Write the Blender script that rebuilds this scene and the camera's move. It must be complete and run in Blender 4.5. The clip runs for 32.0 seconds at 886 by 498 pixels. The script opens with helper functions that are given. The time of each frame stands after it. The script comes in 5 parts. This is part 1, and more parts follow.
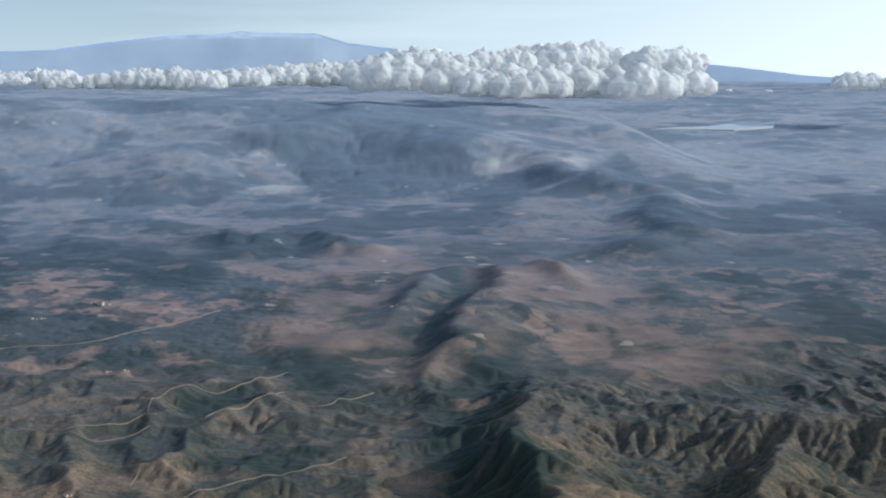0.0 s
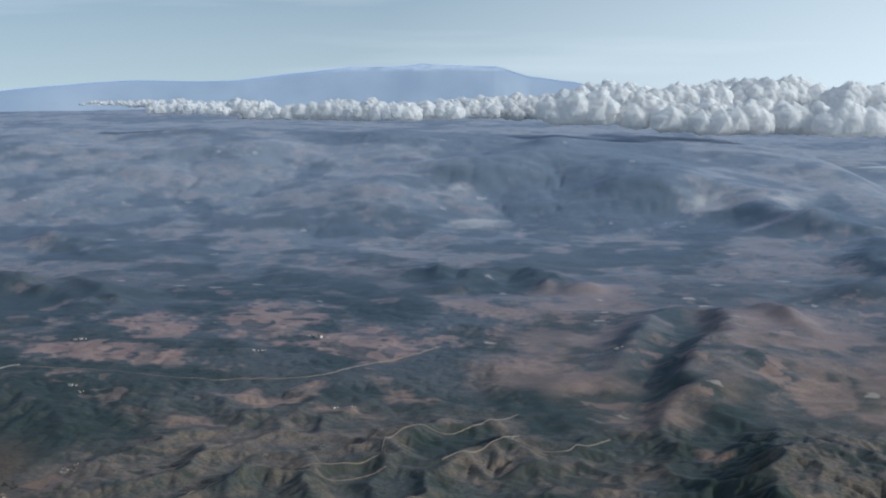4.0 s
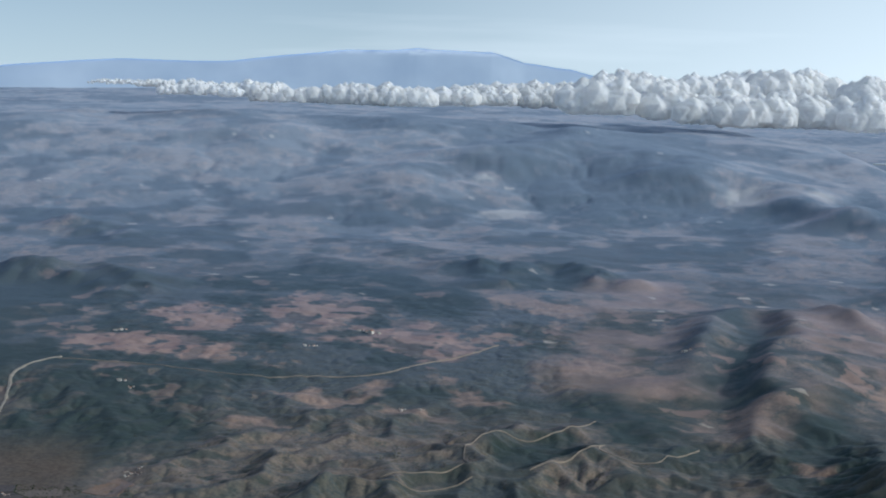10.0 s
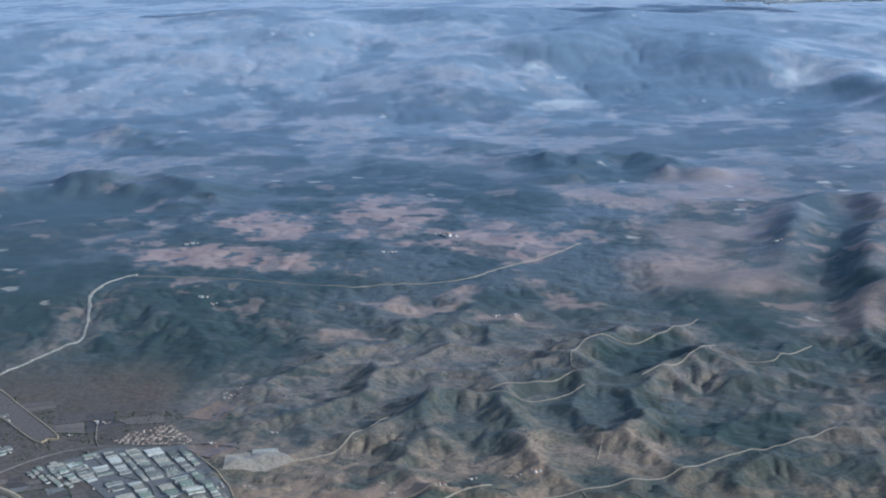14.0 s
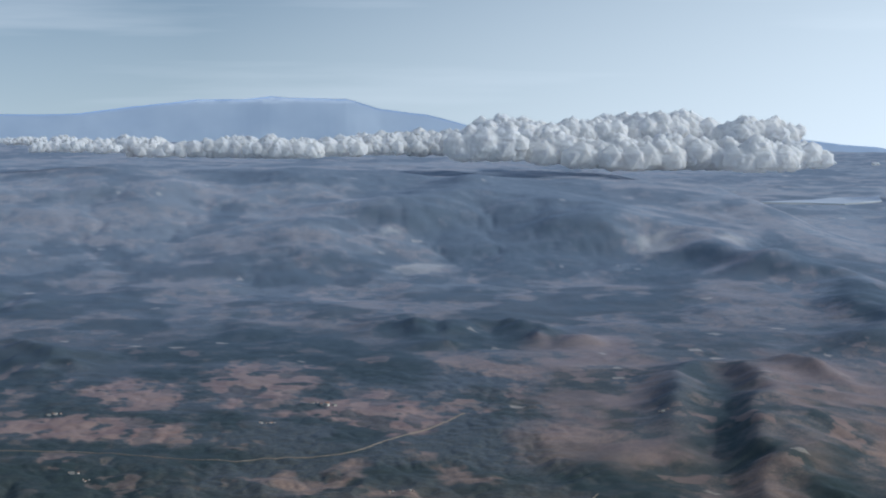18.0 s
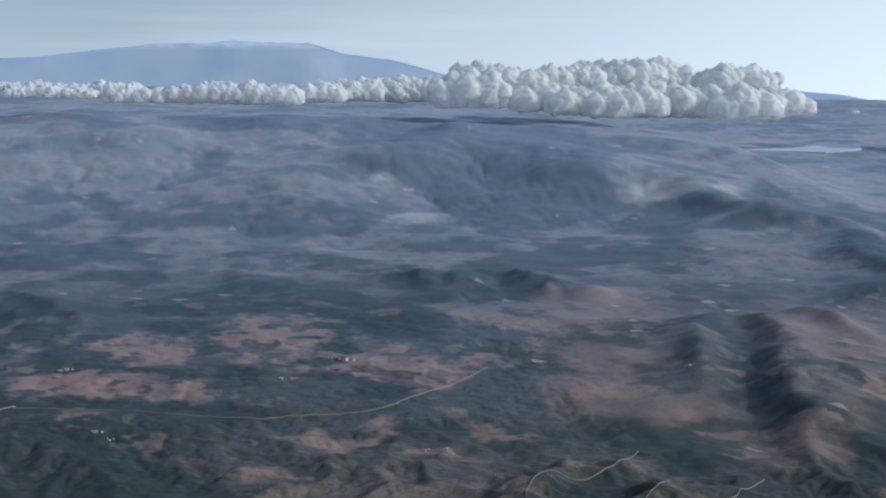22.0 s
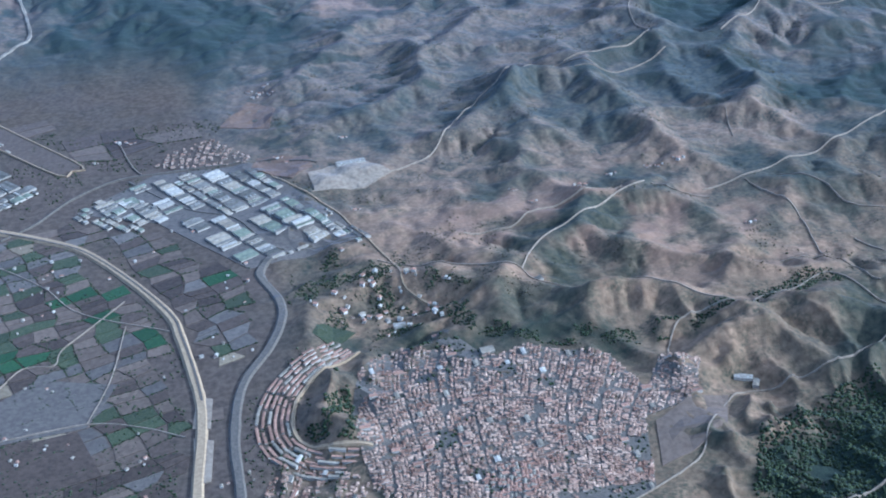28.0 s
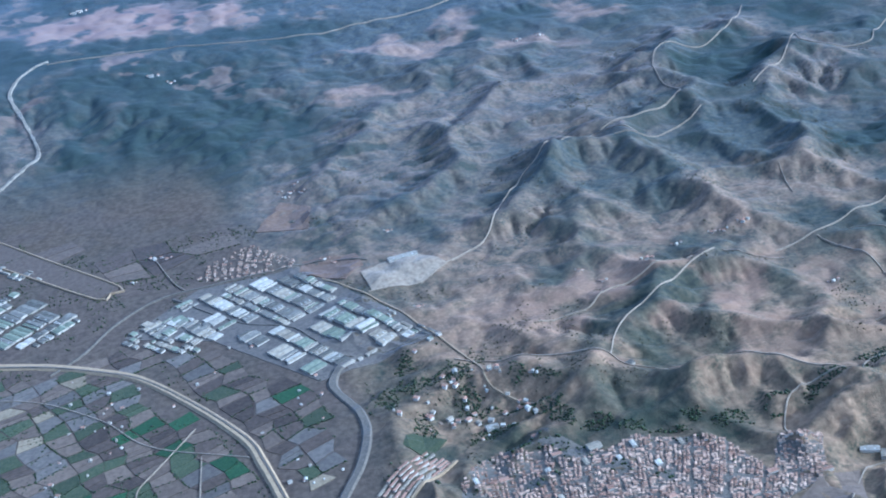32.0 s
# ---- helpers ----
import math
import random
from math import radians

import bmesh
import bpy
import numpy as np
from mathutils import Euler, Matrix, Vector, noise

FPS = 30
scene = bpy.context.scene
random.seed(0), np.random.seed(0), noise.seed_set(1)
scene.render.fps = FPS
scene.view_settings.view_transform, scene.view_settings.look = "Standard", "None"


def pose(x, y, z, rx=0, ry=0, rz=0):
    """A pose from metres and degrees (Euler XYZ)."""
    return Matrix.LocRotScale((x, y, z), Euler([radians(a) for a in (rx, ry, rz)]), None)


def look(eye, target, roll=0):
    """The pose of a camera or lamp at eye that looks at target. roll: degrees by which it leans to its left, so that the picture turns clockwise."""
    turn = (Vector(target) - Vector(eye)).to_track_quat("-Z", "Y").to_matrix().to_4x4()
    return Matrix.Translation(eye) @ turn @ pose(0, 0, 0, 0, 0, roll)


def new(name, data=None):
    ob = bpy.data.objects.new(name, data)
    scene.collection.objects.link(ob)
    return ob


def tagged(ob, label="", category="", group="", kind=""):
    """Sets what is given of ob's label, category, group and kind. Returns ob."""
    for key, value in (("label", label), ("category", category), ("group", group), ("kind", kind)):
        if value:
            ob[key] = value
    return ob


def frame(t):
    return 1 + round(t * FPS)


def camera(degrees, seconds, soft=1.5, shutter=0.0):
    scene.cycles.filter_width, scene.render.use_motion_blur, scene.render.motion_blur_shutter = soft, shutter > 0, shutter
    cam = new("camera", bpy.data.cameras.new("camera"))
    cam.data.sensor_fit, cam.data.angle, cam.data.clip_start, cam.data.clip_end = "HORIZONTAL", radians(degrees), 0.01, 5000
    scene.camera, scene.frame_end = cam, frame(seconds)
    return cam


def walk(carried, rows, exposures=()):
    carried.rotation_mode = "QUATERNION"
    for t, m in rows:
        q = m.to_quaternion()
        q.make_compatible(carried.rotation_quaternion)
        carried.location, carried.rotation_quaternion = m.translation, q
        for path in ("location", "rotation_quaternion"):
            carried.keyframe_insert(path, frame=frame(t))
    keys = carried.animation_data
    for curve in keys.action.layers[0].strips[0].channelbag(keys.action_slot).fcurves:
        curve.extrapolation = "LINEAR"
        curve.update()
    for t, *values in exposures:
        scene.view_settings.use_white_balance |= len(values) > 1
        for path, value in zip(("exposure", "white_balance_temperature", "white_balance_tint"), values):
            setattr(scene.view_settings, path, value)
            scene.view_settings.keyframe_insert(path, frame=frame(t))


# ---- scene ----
# The whole landscape is modelled at 1:25 (one unit stands for about 25 m of land),
# so that the view from the aircraft to the far mountains fits the lens's reach.
cam = camera(33.73, 32.0, soft=2.0)
PATH = [
    (0, 0.0, 0.0, 200.0, 79.98, 0.53, -0.10),
    (0.5, -4.9, 2.8, 200.0, 80.37, 1.02, -1.97),
    (1, -9.8, 5.6, 200.0, 80.35, 0.91, -1.43),
    (1.5, -14.7, 8.4, 199.9, 80.01, 1.04, -0.97),
    (2, -19.4, 11.2, 199.9, 80.01, 1.25, -0.50),
    (2.5, -24.2, 13.9, 199.9, 80.82, 1.63, 1.57),
    (3, -28.9, 16.6, 199.8, 82.13, 1.28, 4.19),
    (3.5, -33.5, 19.3, 199.8, 81.56, 0.56, 5.42),
    (4, -38.2, 22.0, 199.7, 81.30, 0.28, 6.48),
    (4.5, -42.8, 24.6, 199.6, 80.75, 0.09, 7.37),
    (6.5, -61.0, 35.2, 199.3, 80.41, -0.94, 6.28),
    (7, -65.5, 37.8, 199.3, 80.21, -1.12, 5.95),
    (7.5, -70.0, 40.5, 199.2, 80.46, -1.01, 5.66),
    (8, -74.5, 43.1, 199.2, 80.48, -1.17, 5.79),
    (8.5, -79.1, 45.8, 199.2, 80.67, -1.01, 5.65),
    (9, -83.6, 48.6, 199.2, 80.86, -0.84, 5.62),
    (9.5, -88.1, 51.3, 199.3, 80.85, -0.98, 5.71),
    (10, -92.7, 54.1, 199.4, 80.70, -1.01, 5.75),
    (10.5, -97.2, 56.9, 199.5, 80.74, -0.13, 5.79),
    (11, -101.7, 59.8, 199.6, 81.01, 0.08, 6.08),
    (11.5, -106.2, 62.6, 199.8, 80.56, -0.00, 5.48),
    (12, -110.7, 65.5, 200.1, 79.61, 0.24, 4.93),
    (12.5, -115.2, 68.4, 200.3, 77.97, 0.71, 5.65),
    (13, -119.7, 71.2, 200.6, 76.54, 1.05, 6.42),
    (13.5, -124.2, 74.1, 200.9, 75.70, 1.66, 6.25),
    (14, -128.8, 76.8, 201.2, 76.36, 1.64, 6.07),
    (14.5, -133.4, 79.6, 201.4, 76.87, 1.53, 5.95),
    (15, -137.9, 82.2, 201.7, 79.02, 0.51, 5.16),
    (15.5, -142.6, 84.8, 201.9, 81.99, 0.95, 2.67),
    (17.5, -161.3, 94.8, 202.8, 82.03, 0.13, 0.71),
    (18, -166.1, 97.3, 202.9, 82.47, 0.07, -0.83),
    (18.5, -170.9, 99.7, 203.1, 82.17, -0.18, -2.09),
    (19, -175.8, 102.2, 203.2, 82.00, -0.28, -2.44),
    (19.5, -180.7, 104.6, 203.3, 81.60, -0.91, -2.66),
    (20, -185.6, 107.1, 203.3, 81.00, -0.49, -2.15),
    (20.5, -190.5, 109.7, 203.4, 80.81, -0.18, -2.05),
    (21, -195.4, 112.2, 203.5, 80.85, 0.43, -2.46),
    (21.5, -200.4, 114.9, 203.5, 81.04, 0.86, -2.93),
    (22, -205.3, 117.6, 203.5, 80.34, -0.26, -2.70),
    (22.5, -210.3, 120.4, 203.6, 80.27, 0.22, -2.23),
    (23, -215.2, 123.3, 203.6, 79.97, 0.08, -1.63),
    (23.5, -220.0, 126.3, 203.6, 76.72, -0.57, -1.84),
    (24, -224.8, 129.3, 203.7, 74.09, -0.06, -1.63),
    (24.5, -229.4, 132.4, 203.7, 70.95, 2.04, -1.64),
    (25, -234.0, 135.6, 203.8, 68.02, 3.42, -1.70),
    (25.5, -238.4, 138.8, 203.9, 66.36, 3.07, -2.33),
    (27.5, -255.0, 152.0, 204.3, 62.28, 2.39, -3.96),
    (28, -258.9, 155.2, 204.4, 60.79, 2.68, -5.55),
    (28.5, -262.7, 158.5, 204.5, 60.07, 1.92, -6.25),
    (29, -266.4, 161.7, 204.7, 57.84, 3.24, -8.25),
    (29.5, -270.0, 164.8, 204.8, 59.75, 3.54, -7.96),
    (30, -273.6, 167.9, 204.9, 61.36, 4.90, -9.27),
    (30.5, -277.1, 170.9, 205.1, 61.58, 5.96, -9.58),
    (31, -280.6, 173.9, 205.2, 61.78, 5.30, -9.95),
    (31.5, -284.0, 176.8, 205.4, 62.60, 6.05, -9.68),
    (32, -287.4, 179.7, 205.6, 62.93, 6.84, -9.55),
]
EXPOSURE = [(0.0, -0.97, 5510, 4), (3.0, -0.99, 5510, 4), (4.0, -1.17, 5510, 4), (7.0, -1.09, 5410, 4), (12.0, -1.04, 5510, 4), (12.8, -0.62, 5800, 6), (14.2, -0.55, 4750, 2), (15.3, -0.77, 4750, 2), (17.5, -1.31, 5400, 6), (23.1, -1.26, 5300, 6), (24.2, -0.22, 4850, 4), (25.2, -0.14, 4340, 6), (28.0, -0.09, 4340, 7), (32.0, 0.06, 4210, 5)]
walk(cam, [(t, pose(x, y, z, rx, ry, rz)) for t, x, y, z, rx, ry, rz in PATH], EXPOSURE)

# ---- light ----
SUN_AZ, SUN_EL = radians(102), radians(25)
world = bpy.data.worlds.new("sky")
scene.world = world
world.use_nodes = True
wn, wk = world.node_tree.nodes, world.node_tree.links
sky = wn.new("ShaderNodeTexSky")
sky.sky_type, sky.sun_disc = "NISHITA", False
sky.sun_elevation, sky.sun_rotation = SUN_EL, SUN_AZ
sky.altitude, sky.air_density, sky.dust_density, sky.ozone_density = 200, 1.0, 1.6, 1.0
wn["Background"].inputs["Strength"].default_value = 0.17
# seen from high up the horizon dips: tilt the sky's lowest band down to it
wtc, lift, unit = wn.new("ShaderNodeTexCoord"), wn.new("ShaderNodeVectorMath"), wn.new("ShaderNodeVectorMath")
lift.inputs[1].default_value, unit.operation = (0, 0, 0.13), "NORMALIZE"
wk.new(wtc.outputs["Generated"], lift.inputs[0])
wk.new(lift.outputs[0], unit.inputs[0])
wk.new(unit.outputs[0], sky.inputs["Vector"])
# thin high cirrus, drawn out along the horizon
cmap, cnoise, cramp = wn.new("ShaderNodeMapping"), wn.new("ShaderNodeTexNoise"), wn.new("ShaderNodeValToRGB")
cmap.inputs["Scale"].default_value, cmap.inputs["Rotation"].default_value = (1.6, 1.6, 24.0), (0, radians(4), 0)
cnoise.inputs["Scale"].default_value, cnoise.inputs["Detail"].default_value = 1.3, 6
cramp.color_ramp.elements[0].position, cramp.color_ramp.elements[1].position = 0.51, 0.80
cramp.color_ramp.elements[1].color = (0.8, 0.8, 0.8, 1)
cmix = wn.new("ShaderNodeMix")
cmix.data_type = "RGBA"
wk.new(wtc.outputs["Generated"], cmap.inputs[0])
wk.new(cmap.outputs[0], cnoise.inputs["Vector"])
wk.new(cnoise.outputs["Fac"], cramp.inputs[0])
wk.new(cramp.outputs[0], cmix.inputs[0])
wk.new(sky.outputs[0], cmix.inputs[6])
cmix.inputs[7].default_value = (9.0, 9.0, 9.0, 1)
# pale haze low over the horizon
wsep, wlow, hmix = wn.new("ShaderNodeSeparateXYZ"), wn.new("ShaderNodeMapRange"), wn.new("ShaderNodeMix")
wlow.inputs[1].default_value, wlow.inputs[2].default_value = 0.10, -0.06
wlow.inputs[3].default_value, wlow.inputs[4].default_value = 0.0, 0.42
hmix.data_type = "RGBA"
hmix.inputs[7].default_value = (13.0, 13.2, 13.0, 1)
wk.new(wtc.outputs["Generated"], wsep.inputs[0])
wk.new(wsep.outputs[2], wlow.inputs[0])
# the veil thickens towards the sun's side
wside, wsum = wn.new("ShaderNodeMapRange"), wn.new("ShaderNodeMath")
wside.inputs[1].default_value, wside.inputs[2].default_value = -0.15, 0.35
wside.inputs[3].default_value, wside.inputs[4].default_value = 0.0, 0.58
wsum.use_clamp = True
wk.new(wsep.outputs[0], wside.inputs[0])
wk.new(wlow.outputs[0], wsum.inputs[0])
wk.new(wside.outputs[0], wsum.inputs[1])
wk.new(wsum.outputs[0], hmix.inputs[0])
wk.new(cmix.outputs[2], hmix.inputs[6])
wk.new(hmix.outputs[2], wn["Background"].inputs["Color"])
sun = new("sun", bpy.data.lights.new("sun", "SUN"))
sun.data.energy, sun.data.angle, sun.data.color = 5.0, radians(0.6), (1.0, 0.88, 0.72)
sun_way = Vector((math.sin(SUN_AZ) * math.cos(SUN_EL), math.cos(SUN_AZ) * math.cos(SUN_EL), math.sin(SUN_EL)))
sun.matrix_world = look(sun_way * 400, (0, 0, 0))

# ---- materials ----
def material(name):
    m = bpy.data.materials.new(name)
    m.use_nodes = True
    return m, m.node_tree.nodes, m.node_tree.links, m.node_tree.nodes["Principled BSDF"]


def ramp(nodes, stops):
    r = nodes.new("ShaderNodeValToRGB")
    while len(r.color_ramp.elements) < len(stops):
        r.color_ramp.elements.new(0.5)
    for e, (p, c) in zip(r.color_ramp.elements, stops):
        e.position, e.color = p, (*c, 1)
    return r


def mixed(nodes, links, fac, a, b):
    """Mix two colours (sockets or tuples) by fac (socket or number)."""
    m = nodes.new("ShaderNodeMix")
    m.data_type = "RGBA"
    for sock, v in ((m.inputs[0], fac), (m.inputs[6], a), (m.inputs[7], b)):
        if isinstance(v, tuple):
            sock.default_value = (*v, 1)
        elif isinstance(v, (int, float)):
            sock.default_value = v
        else:
            links.new(v, sock)
    return m.outputs[2]


def noise_tex(nodes, links, scale, detail=4, coord="Object", stretch=None):
    tc = nodes.new("ShaderNodeTexCoord")
    n = nodes.new("ShaderNodeTexNoise")
    n.inputs["Scale"].default_value, n.inputs["Detail"].default_value = scale, detail
    if stretch:
        mp = nodes.new("ShaderNodeMapping")
        mp.inputs["Scale"].default_value = stretch
        links.new(tc.outputs[coord], mp.inputs[0])
        links.new(mp.outputs[0], n.inputs["Vector"])
    else:
        links.new(tc.outputs[coord], n.inputs["Vector"])
    mr = nodes.new("ShaderNodeMapRange")
    mr.inputs[1].default_value, mr.inputs[2].default_value = 0.34, 0.66
    links.new(n.outputs["Fac"], mr.inputs[0])
    return mr.outputs[0]


def bumped(nodes, links, bsdf, height, strength, distance):
    b = nodes.new("ShaderNodeBump")
    b.inputs["Strength"].default_value, b.inputs["Distance"].default_value = strength, distance
    links.new(height, b.inputs["Height"])
    links.new(b.outputs[0], bsdf.inputs["Normal"])


# tints of the sheen that stands in for blue haze, near and far
HAZE_TINT = (0.40, 0.58, 1.0)
FAR_HAZE_TINT = (0.58, 0.70, 0.95)


def hazed(bsdf, weight=1.0, rough=0.42):
    """Imitates aerial haze with a soft bluish sheen at low angles."""
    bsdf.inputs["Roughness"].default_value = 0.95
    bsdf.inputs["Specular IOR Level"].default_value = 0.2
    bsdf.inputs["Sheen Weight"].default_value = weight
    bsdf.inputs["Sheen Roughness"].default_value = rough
    bsdf.inputs["Sheen Tint"].default_value = (*HAZE_TINT, 1)


def surface(name, dark, light, scale=3.0, var=0.5, sheen=0.15, rough=0.9, bump=0.3, islands=False):
    """A mottled matt surface between two colours, varied from object to object."""
    m, n, l, b = material(name)
    fac = noise_tex(n, l, scale, 5)
    col = mixed(n, l, fac, dark, light)
    info = n.new("ShaderNodeNewGeometry" if islands else "ShaderNodeObjectInfo")
    rnd = info.outputs["Random Per Island" if islands else "Random"]
    hsv = n.new("ShaderNodeHueSaturation")
    mr = n.new("ShaderNodeMapRange")
    mr.inputs[3].default_value, mr.inputs[4].default_value = 1 - var, 1 + var
    l.new(rnd, mr.inputs[0])
    l.new(mr.outputs[0], hsv.inputs["Value"])
    l.new(col, hsv.inputs["Color"])
    l.new(hsv.outputs[0], b.inputs["Base Color"])
    hazed(b, sheen)
    b.inputs["Roughness"].default_value = rough
    bumped(n, l, b, noise_tex(n, l, scale * 6, 3), bump, 0.1)
    return m


def land_material():
    """Dry hill country: scrub, straw-coloured grass, red and pale soil, woods, by the shares stored on the ground."""
    m, n, l, b = material("land")
    at = n.new("ShaderNodeAttribute")
    at.attribute_name = "cover"
    sep = n.new("ShaderNodeSeparateColor")
    l.new(at.outputs["Color"], sep.inputs[0])
    at2 = n.new("ShaderNodeAttribute")
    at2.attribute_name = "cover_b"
    sep2 = n.new("ShaderNodeSeparateColor")
    l.new(at2.outputs["Color"], sep2.inputs[0])
    big, small = noise_tex(n, l, 0.05, 6), noise_tex(n, l, 0.6, 5)
    grain = noise_tex(n, l, 2.2, 4)
    scrub = mixed(n, l, small, (0.034, 0.037, 0.019), (0.086, 0.079, 0.042))
    grass = mixed(n, l, small, (0.22, 0.138, 0.076), (0.37, 0.248, 0.146))
    red = mixed(n, l, big, (0.24, 0.138, 0.084), (0.355, 0.225, 0.145))
    pale = mixed(n, l, small, (0.42, 0.35, 0.25), (0.58, 0.50, 0.38))
    wood_and_shade = mixed(n, l, grain, (0.014, 0.022, 0.013), (0.042, 0.055, 0.030))
    bush = n.new("ShaderNodeMath")
    bush.operation = "MULTIPLY"
    l.new(noise_tex(n, l, 1.1, 3), bush.inputs[0])
    l.new(noise_tex(n, l, 0.16, 3), bush.inputs[1])
    grass = mixed(n, l, bush.outputs[0], grass, (0.07, 0.066, 0.034))
    col = mixed(n, l, sep.outputs[0], scrub, grass)
    col = mixed(n, l, sep.outputs[1], col, red)
    col = mixed(n, l, sep.outputs[2], col, pale)
    col = mixed(n, l, sep2.outputs[0], col, wood_and_shade)
    brown = mixed(n, l, small, (0.075, 0.053, 0.036), (0.135, 0.10, 0.07))
    col = mixed(n, l, sep2.outputs[1], col, brown)
    l.new(col, b.inputs["Base Color"])
    # haze put into the surface: cover_b's blue share sets sheen weight and tint
    hazed(b, 1.0)
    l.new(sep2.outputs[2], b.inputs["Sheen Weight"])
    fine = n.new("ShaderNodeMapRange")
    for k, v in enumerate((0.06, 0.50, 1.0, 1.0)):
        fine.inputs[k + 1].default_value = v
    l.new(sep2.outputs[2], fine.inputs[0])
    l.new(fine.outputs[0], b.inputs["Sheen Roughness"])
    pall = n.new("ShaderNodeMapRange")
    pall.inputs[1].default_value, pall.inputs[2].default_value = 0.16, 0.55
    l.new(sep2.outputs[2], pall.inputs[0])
    l.new(mixed(n, l, pall.outputs[0], HAZE_TINT, FAR_HAZE_TINT), b.inputs["Sheen Tint"])
    bumped(n, l, b, grain, 0.28, 0.3)
    return m


LAND = land_material()


def hazed_rock_material():
    m, n, l, b = material("far_rock")
    # blue-grey of distant haze painted into the rock's base colour
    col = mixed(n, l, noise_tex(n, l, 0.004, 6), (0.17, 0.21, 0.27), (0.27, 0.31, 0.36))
    geo, sep, rise, snow = n.new("ShaderNodeNewGeometry"), n.new("ShaderNodeSeparateXYZ"), n.new("ShaderNodeMapRange"), n.new("ShaderNodeMath")
    rise.inputs[1].default_value, rise.inputs[2].default_value = 52.0, 72.0
    snow.operation = "MULTIPLY"
    l.new(geo.outputs["Position"], sep.inputs[0])
    l.new(sep.outputs[2], rise.inputs[0])
    l.new(rise.outputs[0], snow.inputs[0])
    l.new(noise_tex(n, l, 0.016, 3, stretch=(1.0, 1.0, 3.0)), snow.inputs[1])
    col = mixed(n, l, snow.outputs[0], col, (0.75, 0.78, 0.82))
    l.new(col, b.inputs["Base Color"])
    hazed(b, 1.0)
    # emission adds the haze's pale blue; the rock itself gives no light
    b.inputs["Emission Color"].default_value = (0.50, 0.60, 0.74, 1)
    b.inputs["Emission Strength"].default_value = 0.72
    return m


HAZED_ROCK = hazed_rock_material()


def cloud_material():
    m, n, l, b = material("cloud")
    b.inputs["Base Color"].default_value = (0.97, 0.965, 0.96, 1)
    b.inputs["Roughness"].default_value = 1.0
    b.inputs["Specular IOR Level"].default_value = 0.0
    b.inputs["Subsurface Weight"].default_value, b.inputs["Subsurface Scale"].default_value = 1.0, 9.0
    b.inputs["Subsurface Radius"].default_value = (1.0, 0.97, 0.92)
    bumped(n, l, b, noise_tex(n, l, 0.12, 5), 0.08, 2.0)
    thin, both = n.new("ShaderNodeBsdfTranslucent"), n.new("ShaderNodeMixShader")
    thin.inputs["Color"].default_value = (0.97, 0.97, 0.97, 1)
    both.inputs[0].default_value = 0.35
    l.new(b.outputs[0], both.inputs[1])
    l.new(thin.outputs[0], both.inputs[2])
    clear, soft = n.new("ShaderNodeBsdfTransparent"), n.new("ShaderNodeMixShader")
    soft.inputs[0].default_value = 0.14
    l.new(both.outputs[0], soft.inputs[1])
    l.new(clear.outputs[0], soft.inputs[2])
    l.new(soft.outputs[0], n["Material Output"].inputs["Surface"])
    return m


CLOUD = cloud_material()

# ---- terrain ----
_tab = np.random.RandomState(7).rand(256, 256)


def vnoise(x, y, cell, seed=0):
    """Smooth value noise, 0 to 1."""
    u, v = x / cell + seed * 17.31, y / cell + seed * 9.77
    i, j = np.floor(u).astype(int), np.floor(v).astype(int)
    a, b = u - i, v - j
    a, b = a * a * a * (a * (a * 6 - 15) + 10), b * b * b * (b * (b * 6 - 15) + 10)
    i0, i1, j0, j1 = i & 255, (i + 1) & 255, j & 255, (j + 1) & 255
    return (_tab[i0, j0] * (1 - a) + _tab[i1, j0] * a) * (1 - b) + (_tab[i0, j1] * (1 - a) + _tab[i1, j1] * a) * b


def fbm(x, y, cell, octaves=4, seed=0, gain=0.5):
    s, amp, tot = 0.0, 1.0, 0.0
    for k in range(octaves):
        s = s + amp * vnoise(x * math.cos(k) - y * math.sin(k), x * math.sin(k) + y * math.cos(k), cell / 2 ** k, seed + k)
        tot, amp = tot + amp, amp * gain
    return s / tot


def gullies(x, y, cell, seed=0):
    """Branching ridges and gullies, 0 (gully) to 1 (crest)."""
    wx = x + (fbm(x, y, cell * 1.3, 2, seed + 50) - 0.5) * cell * 1.1
    wy = y + (fbm(x, y, cell * 1.3, 2, seed + 60) - 0.5) * cell * 1.1
    r, amp, tot, w = 0.0, 1.0, 0.0, 1.0
    for k in range(4):
        n = 1 - np.abs(2 * vnoise(wx, wy, cell / 1.9 ** k, seed + k) - 1)
        n = n * n * w
        r, tot = r + amp * n, tot + amp
        w, amp = np.clip(n * 1.6, 0, 1), amp * 0.52
    return r / tot


def rounded(x, y, cell, seed=0):
    """Rounded hills parted by sharp branching gullies, 0 to 1."""
    wx = x + (fbm(x, y, cell * 1.2, 2, seed + 50) - 0.5) * cell * 0.8
    wy = y + (fbm(x, y, cell * 1.2, 2, seed + 60) - 0.5) * cell * 0.8
    r, amp, tot = 0.0, 1.0, 0.0
    for k in range(4):
        c, s = math.cos(1.3 * k), math.sin(1.3 * k)
        r, tot = r + amp * np.abs(2 * vnoise(wx * c - wy * s, wx * s + wy * c, cell / 2.1 ** k, seed + k) - 1) ** 0.85, tot + amp * 0.62
        amp = amp * 0.42
    return r / tot


def smooth(a, b, v):
    t = np.clip((v - a) / (b - a), 0, 1)
    return t * t * (3 - 2 * t)


